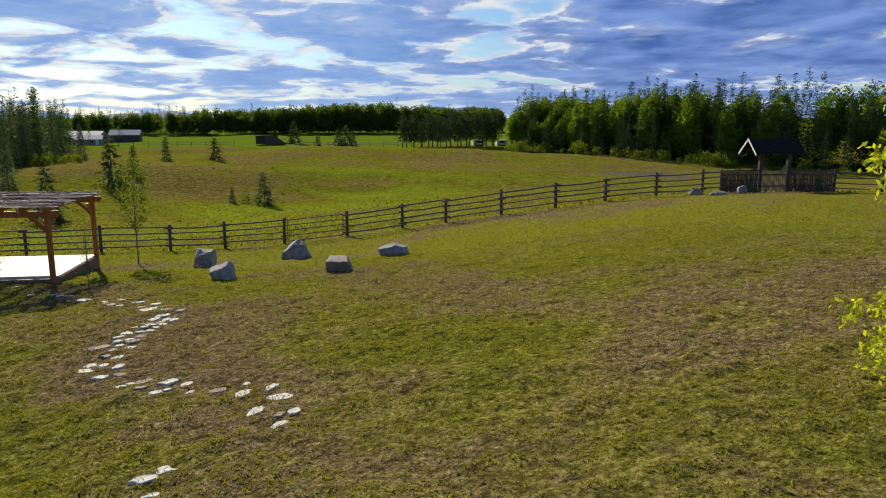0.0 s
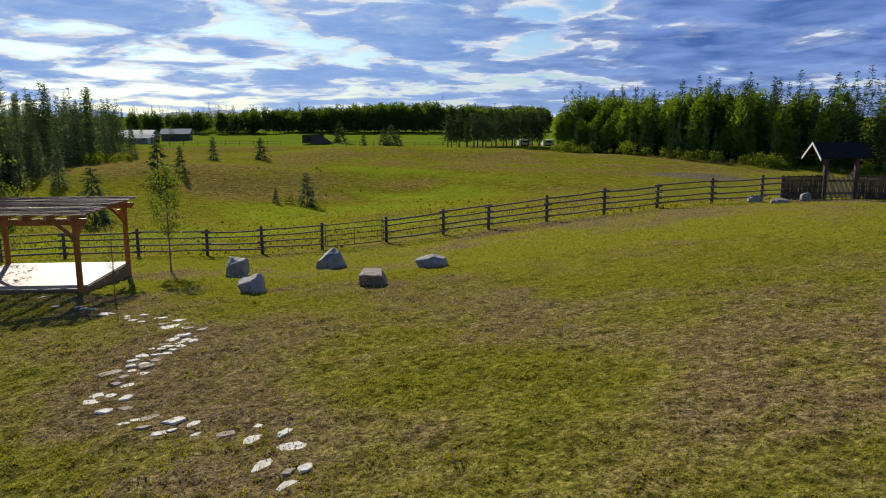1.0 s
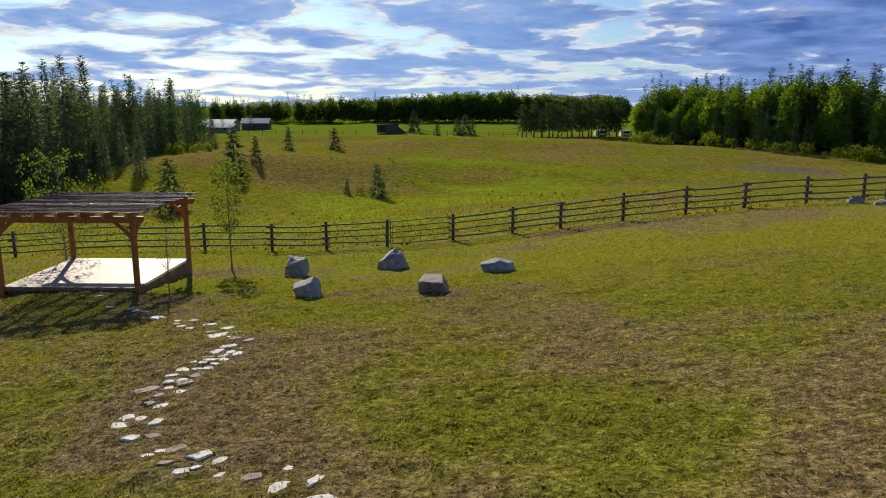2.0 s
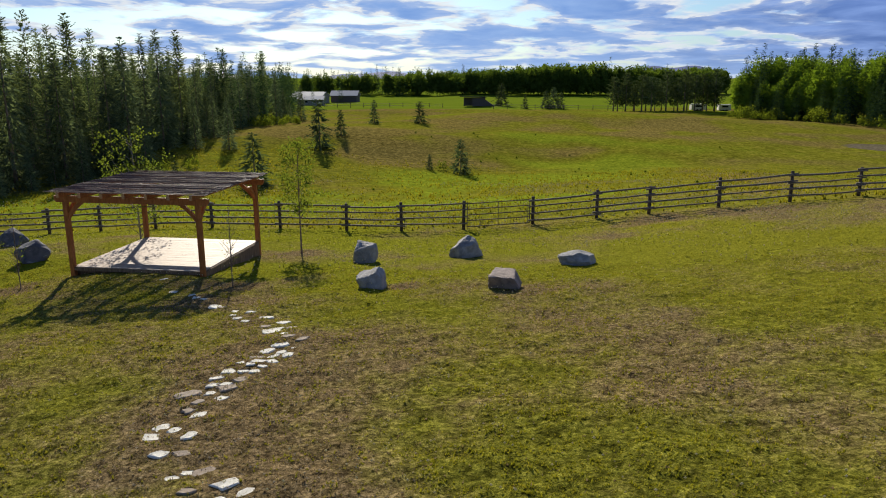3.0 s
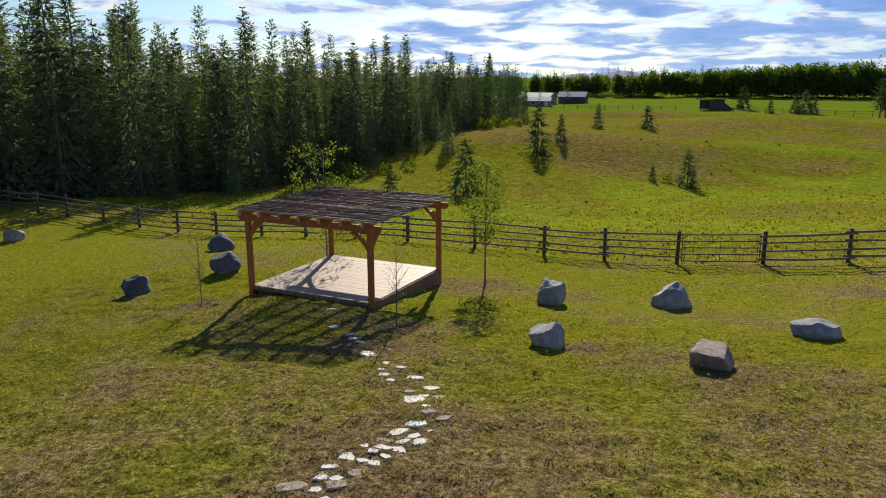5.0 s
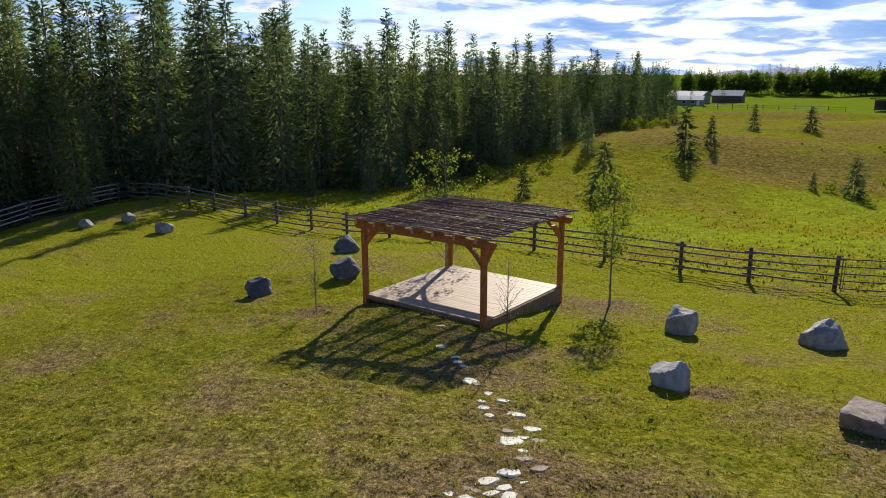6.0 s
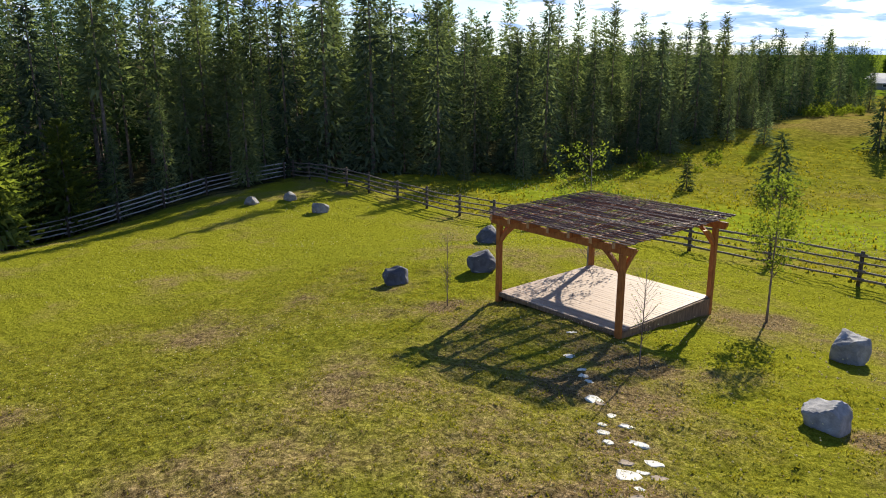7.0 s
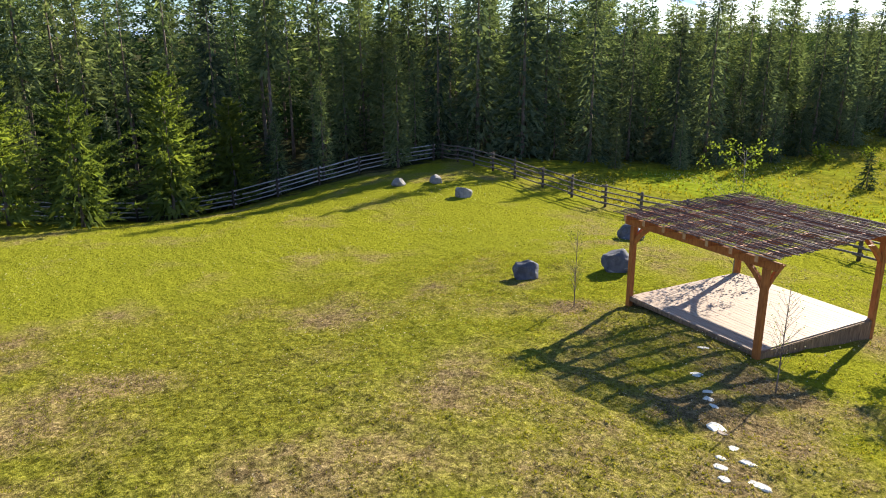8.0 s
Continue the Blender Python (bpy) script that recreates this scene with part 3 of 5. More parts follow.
def dome_crown(seed, H, W, base, leaves, size, core=30, lobes=9):
    """A full crown of small leaves on bulging lobes, seen from far off."""
    rng = np.random.default_rng(seed)
    L = rng.normal(size=(lobes, 3)) + np.array([0, 0, 0.3])
    L /= np.linalg.norm(L, axis=1, keepdims=True)
    D = rng.normal(size=(leaves, 3)) + np.array([0, 0, 0.35])
    D /= np.linalg.norm(D, axis=1, keepdims=True)
    bulge = 0.70 + 0.34 * np.max(np.exp((D @ L.T - 1) * 7), axis=1)
    half = np.array([W / 2, W / 2, H * (1 - base) / 2])
    mid = np.array([0, 0, H * (1 + base) / 2])
    P = mid + D * half * (bulge * rng.uniform(0.72, 1.03, leaves))[:, None]
    V, F = sprays(P, D * 0.7 + rng.normal(0, 0.8, P.shape), size * rng.uniform(0.7, 1.3, leaves), size * rng.uniform(0.6, 1.1, leaves), rng)
    C = rng.normal(size=(core, 3))
    C /= np.linalg.norm(C, axis=1, keepdims=True)
    V2, F2 = sprays(mid + C * half * rng.uniform(0.1, 0.6, (core, 1)), C + rng.normal(0, 0.7, C.shape), np.full(core, W * 0.36), np.full(core, W * 0.32), rng)
    return np.vstack([V, V2]), np.vstack([F, F2 + len(V)])


def broadleaf_crown(seed, H, W, base, clumps, per, size, spread=0.2, up=0.1, top_heavy=0.85, slim=1.0):
    """Clumps of leaves in an uneven egg-shaped crown; also gives the clump centres, for the limbs."""
    rng = np.random.default_rng(seed)
    u = rng.random(clumps) ** top_heavy
    z = H * (base + (1 - base) * u)
    r = W / 2 * np.sqrt(np.clip(np.sin(np.pi * np.clip(0.12 + 0.74 * u, 0, 1)), 0, 1)) * rng.uniform(0.35, 1.08, clumps)
    az = np.arange(clumps) * 2.39996 + rng.normal(0, 0.4, clumps)
    C = np.stack([r * np.cos(az), r * np.sin(az), z], 1)
    P = np.repeat(C, per, 0) + rng.normal(0, spread, (clumps * per, 3)) * W * np.array([1, 1, 0.8])
    D = rng.normal(0, 1, P.shape) + np.array([0, 0, up])
    V, F = kites(P, D, size * rng.uniform(0.7, 1.3, len(P)), size * slim * rng.uniform(0.5, 0.85, len(P)), rng)
    return V, F, C


def trunk_geo(seed, H, r, lean=0.02, limbs=(), n=7, stubs=0, top=0.97):
    rng = random.Random(seed)
    g = Geo()
    pts, rad, dx, dy = [], [], 0.0, 0.0
    for i in range(7):
        t = i / 6
        pts.append((dx, dy, -0.15 + (H * top + 0.15) * t))
        rad.append(r * (1.0 if i else 1.3) * (1 - 0.93 * t) + 0.006)
        dx, dy = dx + rng.uniform(-lean, lean) * H / 6, dy + rng.uniform(-lean, lean) * H / 6
    g.tube(pts, rad, n, seed, 0.06)

    def on_stem(z):
        t = min(max(z / (H * top), 0), 1) * 6
        i = min(int(t), 5)
        return Vector(pts[i]).lerp(Vector(pts[i + 1]), t - i)
    for c in limbs:
        c = Vector(c)
        a = on_stem(max(c.z - 0.75 * math.hypot(c.x, c.y) - 0.1, 0.1 * H))
        mid = a.lerp(c, 0.5) + Vector((0, 0, -0.06 * (c - a).length))
        rr = r * 0.42 * (1 - 0.75 * c.z / H) + (0.004 if r > 0.025 else 0.0015)
        g.tube([a, mid, c], [rr, rr * 0.7, 0.003], 4, seed)
    for k in range(stubs):
        z = H * rng.uniform(0.08, 0.45)
        w, a = rng.uniform(0, 6.28), on_stem(z)
        ln = rng.uniform(0.4, 1.3)
        g.tube([a, a + Vector((math.cos(w), math.sin(w), rng.uniform(-0.3, 0.15))) * ln], [0.022, 0.006], 3, k)
    return g


def make_tree(name, label, category, trunk, crown, bark, leaves, group=""):
    """A tree standing at the origin: trunk and crown."""
    t = thing(name, label, category, group=group)
    part("trunk", trunk, bark, t, smooth=True)
    part("crown", array_mesh("crown", crown[0], crown[1], leaves), leaves, t)
    return t


def place(proto, x, y, s=1.0, rz=0.0, label="", dz=-0.05):
    ob = copy_thing(proto, sit(x, y, dz, rz))
    ob.scale = (s, s, s * random.uniform(0.94, 1.06))
    if label:
        ob["label"] = label
    return ob


def drop(proto):
    """Removes a pattern tree after it has been copied."""
    for o in (*proto.children_recursive, proto):
        bpy.data.objects.remove(o)


# ---- conifer wood round the yard ----
PINES = [make_tree("pine_tree", "tall slender lodgepole pine with open dark green crown", "tree",
                   trunk_geo(s, h, 0.17, 0.012, stubs=10, top=0.93), conifer_crown(s, h, w, b, 220, 7, 8, 0.31, True, 0.46, lift=0.15, core=700, power=0.72, gap=0.15, loose=0.03), M_BARK, M_PINE, "conifer wood")
         for s, h, w, b in ((11, 18.0, 7.4, 0.08), (12, 19.5, 6.8, 0.2), (13, 16.5, 8.2, 0.04), (14, 18.5, 6.4, 0.28))]
SPRUCES = [make_tree("spruce_tree", "dark green spruce with drooping branches to the ground", "tree",
                     trunk_geo(s, h, 0.18, 0.008), conifer_crown(s, h, w, 0.02, 230, 7, 8, 0.31, slim=0.46, core=700, power=0.82, gap=0.05, loose=0.02), M_BARK, M_SPRUCE, "conifer wood")
           for s, h, w in ((21, 17.0, 9.0), (22, 14.5, 8.8), (23, 18.0, 8.6))]
TRUNKED = [make_tree("pine_tree", "tall pine at the wood's edge with bare lower trunk", "tree",
                     trunk_geo(s, h, 0.16, 0.014, stubs=14, top=0.93), conifer_crown(s, h, w, b, 190, 7, 7, 0.32, True, 0.46, lift=0.15, core=500, power=0.66, gap=0.15, loose=0.03), M_BARK, M_PINE, "conifer wood")
           for s, h, w, b in ((45, 19.5, 5.6, 0.30), (46, 20.5, 5.2, 0.40), (47, 18.5, 6.0, 0.22))]
INNER = [make_tree("pine_tree", "tall slender pine deeper in the wood with bare lower trunk", "tree",
                   trunk_geo(s, h, 0.15, 0.012, stubs=8, top=0.93), conifer_crown(s, h, w, b, 110, 4, 4, 0.44, True, 0.50, core=180, power=0.7, gap=0.1, loose=0.03), M_BARK, M_PINE, "conifer wood")
         for s, h, w, b in ((16, 18.0, 5.4, 0.32), (17, 19.0, 4.8, 0.42), (18, 17.0, 5.6, 0.24))]
YOUNG = [make_tree("young_pine", "bushy young pine with bright yellow-green needles", "tree",
                   trunk_geo(s, h, 0.10, 0.02), conifer_crown(s, h, w, 0.05, 190, 8, 11, 0.30, True, 0.50, 0.6, core=500, power=0.66, gap=0.05, loose=0.05), M_BARK, M_YOUNG, "young pines at the fence")
         for s, h, w in ((31, 8.4, 8.4), (32, 9.0, 7.0), (33, 7.4, 5.4))]

SMALL = [make_tree("small_spruce", "small dense spruce standing in the open meadow", "tree",
                   trunk_geo(s, 4.0, 0.07, 0.01), conifer_crown(s, 4.0, w, 0.02, 75, 5, 6, 0.30, slim=0.42, core=150, loose=0.04, gap=0.1), M_BARK, M_OPEN, "small meadow spruces")
         for s, w in ((36, 3.0), (37, 4.6))]
wood_rng = random.Random(5)
taken = []


def free_spot(x, y, gap):
    if any((x - a) ** 2 + (y - b) ** 2 < gap * gap for a, b in taken):
        return False
    taken.append((x, y))
    return True


def edge_x(y):
    """The wood's eastern edge."""
    return float(np.interp(y, [-20, 39, 41.5, 44, 47, 57, 75, 90, 108, 140], [-55.6, -55.6, -51.5, -50.0, -46.5, -44.5, -44.0, -46, -48.0, -52]))


def plant_wood():
    n = 0
    for _ in range(4200):
        y = wood_rng.uniform(-6, 160) if wood_rng.random() < 0.55 else wood_rng.uniform(38, 118)
        depth = wood_rng.random() ** 1.7 * 24
        x = edge_x(y) - depth - wood_rng.uniform(0, 1.5)
        if n >= 226 or not free_spot(x, y, 3.3 if depth < 9 else 2.8):
            continue
        edge = depth < 3.5
        tall = float(np.interp(y, [0, 40, 60, 80, 110], [1.1, 0.92, 0.82, 0.76, 0.64]))
        kind = wood_rng.random()
        proto = wood_rng.choice(INNER if depth > 8 else TRUNKED if y < 40 and depth > 1.0 else SPRUCES if kind < (0.8 if edge and y > 42 else 0.4) else PINES)
        s = tall * wood_rng.uniform(0.74, 1.2)
        if edge and wood_rng.random() < 0.22:
            s *= 0.55
        place(proto, x, y, s, wood_rng.uniform(0, 360))
        n += 1
    # small spruces at the foot of the wood
    for x, y, s in ((-43.2, 50.0, 0.25), (-41.8, 55.5, 0.33), (-42.6, 60.5, 0.22), (-41.5, 66.0, 0.38), (-42.8, 79.0, 0.45), (-42.6, 90.2, 0.42), (-38.4, 90.6, 0.45), (-44.8, 100.0, 0.4)):
        place(SPRUCES[1], x, y, s, wood_rng.uniform(0, 360), "small dark spruce at the edge of the wood")
    for i in range(44):
        y = wood_rng.uniform(12, 112)
        x = edge_x(y) + wood_rng.uniform(-5.0, 2.0)
        place(wood_rng.choice(SMALL), x, y, wood_rng.uniform(0.35, 1.1), wood_rng.uniform(0, 360), "young spruce in the undergrowth at the wood's edge")
    for x, y, s in ((-50.6, 34.6, 0.60), (-52.9, 37.2, 0.55), (-53.8, 29.6, 0.5), (-53.2, 25.8, 0.42), (-57.4, 36.4, 0.75), (-60.2, 38.6, 0.8), (-58.8, 33.4, 0.7)):
        place(PINES[2], x, y, s, wood_rng.uniform(0, 360), "bushy dark pine with low branches beside the fence")
    for k, x, y, s in ((0, -44.8, 12.0, 0.95), (1, -49.4, 17.6, 1.08), (2, -52.9, 22.5, 1.08), (1, -47.0, 8.2, 0.95), (0, -54.0, 14.0, 0.8), (2, -54.2, 19.4, 0.9), (1, -54.5, 5.0, 1.0)):
        place(YOUNG[k], x, y, s, wood_rng.uniform(0, 360))


plant_wood()


# ---- lone trees in the meadow ----
def plant_meadow():
    for k, x, y, h, lab in ((1, -9.35, 88.7, 3.8, "bushy little pine standing alone in the meadow"), (0, -30.3, 133.0, 3.9, ""), (1, -22.4, 135.0, 3.9, ""), (0, -28.7, 96.5, 6.2, "slim young spruce standing in the meadow"),
                            (0, -28.3, 105.0, 3.5, ""), (1, -25.6, 67.5, 4.9, "young spruce standing behind the fence"), (0, -30.2, 61.9, 2.7, "tiny spruce in the meadow grass"), (1, -17.0, 268.0, 7.6, ""), (0, -7.9, 250.0, 4.4, ""),
                            (1, -1.2, 251.0, 5.6, ""), (1, 1.2, 253.0, 6.8, ""), (1, 3.6, 251.5, 5.4, ""), (0, -13.2, 89.8, 1.75, "tiny spruce in the meadow grass")):
        place(SMALL[k], x, y, h / 4.0, wood_rng.uniform(0, 360), lab)


plant_meadow()


def joined(name, label, category, pieces, material, kind="stuff"):
    """One mesh out of many crowns, each moved and scaled."""
    V, F, off = [], [], 0
    for (v, f), x, y, s, a in pieces:
        c, sn = math.cos(a), math.sin(a)
        w = v * s
        w = np.stack([w[:, 0] * c - w[:, 1] * sn + x, w[:, 0] * sn + w[:, 1] * c + y, w[:, 2] + land(np.float64(x), np.float64(y)) - 0.1], 1)
        V.append(w)
        F.append(f + off)
        off += len(v)
    me = array_mesh(name, np.vstack(V), np.vstack(F), material)
    return thing(name, label, category, kind=kind, data=me)


def far_woods():
    rng = random.Random(9)
    spr = [conifer_crown(100 + i, 20.0, 6.6, 0.03, 140, 3, 3, 0.66, slim=0.55, core=140, power=0.78, ring=4, loose=0.03) for i in range(4)]
    low = [conifer_crown(120 + i, 16.5, 5.0, 0.0, 66, 2, 2, 0.85, slim=0.7, core=70, power=0.95, ring=3, loose=0.03) for i in range(4)]
    mid = [conifer_crown(130 + i, 19.0, 5.4, 0.06, 45, 3, 3, 0.95, True, 0.42, core=180) for i in range(3)]
    asp = [dome_crown(140 + i, 15.0, 6.6, 0.02, 1100, 0.45, 60) for i in range(5)]
    alow = [dome_crown(160 + i, 13.5, 8.0, -0.06, 420, 0.78, 40) for i in range(4)]
    dec, con, off = [], [], []
    # eastern wood: from the hay field to beyond the roofed gate
    for i in range(430):
        t = rng.random()
        ex = np.interp(t, [0, 0.25, 0.5, 0.75, 1], [46, 58, 73, 90, 128])
        ey = np.interp(t, [0, 0.25, 0.5, 0.75, 1], [208, 190, 166, 150, 118])
        dp = rng.random() ** 1.4 * 30
        x, y = ex + dp * 0.62 + rng.uniform(-1, 1), ey + dp * 0.78
        s = rng.uniform(0.80, 1.16) * (0.90 + 0.17 * t)
        if dp < 5:
            s *= rng.uniform(0.45, 1.0)
        if rng.random() < 0.40 + 0.30 * t + (0.15 if dp < 9 else 0.0):
            con.append((rng.choice(spr), x, y, s * rng.uniform(0.66, 0.92), rng.uniform(0, 6.28)))
        else:
            dec.append((rng.choice(asp), x, y, s, rng.uniform(0, 6.28)))
    # far wood across the hay field
    for i in range(720):
        x = rng.uniform(-330, 95)
        y0 = 402 + 0.10 * x
        y = y0 + rng.random() ** 1.6 * 40
        s = rng.uniform(0.9, 1.1) * np.interp(x, [-330, -120, -40, 5, 40, 60, 95], [0.86, 0.82, 0.98, 1.22, 1.16, 1.02, 1.06])
        if rng.random() < np.interp(x, [-200, -90, -50, 0], [0.95, 0.6, 0.16, 0.04]):
            con.append((rng.choice(low), x, y, s * rng.uniform(0.75, 1.05), rng.uniform(0, 6.28)))
        else:
            off.append((rng.choice(alow), x, y, s, rng.uniform(0, 6.28)))
    # the western wood further off, past the planted trees
    for i in range(300):
        y = rng.uniform(112, 400)
        x = float(np.interp(y, [112, 150, 220, 300, 400], [-46, -53, -75, -110, -165])) - rng.random() ** 2.0 * 60
        con.append((rng.choice(low), x, y, rng.uniform(0.6, 0.85), rng.uniform(0, 6.28)))
    for i in range(230):
        y = rng.uniform(-30, 120)
        x = edge_x(y) - rng.uniform(15, 58)
        con.append((rng.choice(mid), x, y, rng.uniform(0.78, 0.98) * np.interp(y, [40, 110], [1.0, 0.75]), rng.uniform(0, 6.28)))
    joined("far_aspens", "dense bright green aspens of the distant woods", "forest", dec, M_ASPEN)
    joined("far_aspens", "dark green aspens behind the hay field", "forest", off, M_ASPEN_FAR)
    # round the farmhouse
    for x, y, k in ((-91, 283, 0.42), (-97, 282, 0.55), (-101, 285, 0.6), (-84, 297, 0.5), (-83.5, 260, 0.3), (-90.5, 261, 0.36), (-93, 264, 0.44), (-79.5, 262, 0.3), (-104, 276, 0.6), (-98, 268, 0.55)):
        con.append((rng.choice(spr), x, y, k, 0.0))
    # the depth of the western wood behind the planted edge
    for i in range(340):
        y = rng.uniform(-12, 118)
        x = edge_x(y) - rng.uniform(23, 52)
        con.append((rng.choice(low), x, y, rng.uniform(0.85, 1.15) * float(np.interp(y, [0, 40, 60, 80, 110], [1.1, 0.98, 0.88, 0.8, 0.7])), rng.uniform(0, 6.28)))
    # willow scrub along the foot of the eastern wood and by the farm
    scrub = [broadleaf_crown(180 + i, 3.0, 3.6, 0.05, 18, 10, 0.55, 0.12)[:2] for i in range(3)]
    bushes = []
    for i in range(170):
        t = rng.random()
        x = np.interp(t, [0, 0.25, 0.5, 0.75, 1], [50, 57, 70, 86, 124]) - rng.uniform(0, 7)
        y = np.interp(t, [0, 0.25, 0.5, 0.75, 1], [200, 184, 160, 144, 112]) - rng.uniform(0, 5)
        bushes.append((rng.choice(scrub), x, y, rng.random() ** 2.2 * 0.75 + 0.16, rng.uniform(0, 6.28)))
        if i % 3 == 0:
            con.append((rng.choice(spr), x + 2, y + 2, rng.uniform(0.18, 0.5), rng.uniform(0, 6.28)))
    for i in range(60):
        bushes.append((rng.choice(scrub), rng.uniform(-66, -46), rng.uniform(122, 150), rng.uniform(0.25, 0.6), rng.uniform(0, 6.28)))
    for x, y, s in ((-11.7, 90.4, 0.35), (-38.0, 74.0, 0.4), (-36.5, 77.0, 0.45), (-35.0, 71.5, 0.3), (-39.5, 70.0, 0.5)):
        bushes.append((scrub[0], x, y, s, rng.uniform(0, 6.28)))
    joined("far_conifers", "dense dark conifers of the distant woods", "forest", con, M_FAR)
    joined("willow_scrub", "low yellow-green willow scrub along the woods", "bushes", bushes, M_BUSH)
    # a dark stand of pines between the fields
    stand = make_tree("field_pine", "broad dark pine in a stand between the fields", "tree", trunk_geo(41, 10.0, 0.2, 0.01), conifer_crown(41, 10.0, 6.6, 0.22, 70, 5, 6, 0.62, True, 0.42, core=200, power=0.5), M_BARK, M_OPEN, "pine stand in the field")
    for i in range(21):
        t = i / 20
        place(stand, 20 + 27 * t + rng.uniform(-1, 1), 244 - 20 * t + rng.uniform(-3, 3), rng.uniform(0.74, 1.14), rng.uniform(0, 360))
    drop(stand)


far_woods()
for proto in PINES + SPRUCES + TRUNKED + INNER + YOUNG + SMALL:
    drop(proto)


def blue_hills():
    rng = random.Random(2)
    for name, x0, x1, y, h in (("distant_hill", 200, 520, 2350, 47), ("distant_hill", -760, -380, 2400, 25)):
        g = Geo()
        k = 26
        top = [h * max(0.0, math.sin(math.pi * i / k)) ** 0.7 * (0.85 + 0.15 * math.sin(i * 0.45 + x0)) + rng.uniform(0, 1.2) for i in range(k + 1)]
        for dy, s in ((-160, 0.0), (0, 1.0), (160, 0.0)):
            for i in range(k + 1):
                g.v.append((x0 + (x1 - x0) * i / k, y + dy, -6 + top[i] * s))
        for r in range(2):
            for i in range(k):
                a = r * (k + 1) + i
                g.f.append((a, a + 1, a + k + 2, a + k + 1))
        thing(name, "hazy blue mountain ridge far behind the woods", "mountain", kind="structure", data=g.mesh(name, M_HILL, True))


blue_hills()


# ---- pergola on its deck ----
def arc_brace(corner, along, size=0.46, thick=0.085, width=0.11):
    """A slim curved knee brace under a beam; along is the horizontal way from the post."""
    c, a, up = Vector(corner), Vector(along), Vector((0, 0, 1))
    side = a.cross(up) * thick
    inner, outer = [], []
    for i in range(7):
        t = math.pi / 2 * i / 6
        bow = 0.25
        line = c + a * (size * (1 - i / 6)) - up * (size * i / 6)
        arc = c + a * (size * (1 - math.sin(t))) - up * (size * (1 - math.cos(t)))
        p = line.lerp(arc, bow)
        inner.append(p + (a - up) * (width * 0.36))
        outer.append(p - (a - up) * (width * 0.36))
    inner[0], outer[0] = c + a * (size + width * 0.75), c + a * (size - width * 0.6)
    inner[-1], outer[-1] = c - up * (size + width * 0.75), c - up * (size - width * 0.6)
    return Geo().prism([p - side / 2 for p in inner + outer[::-1]], side)


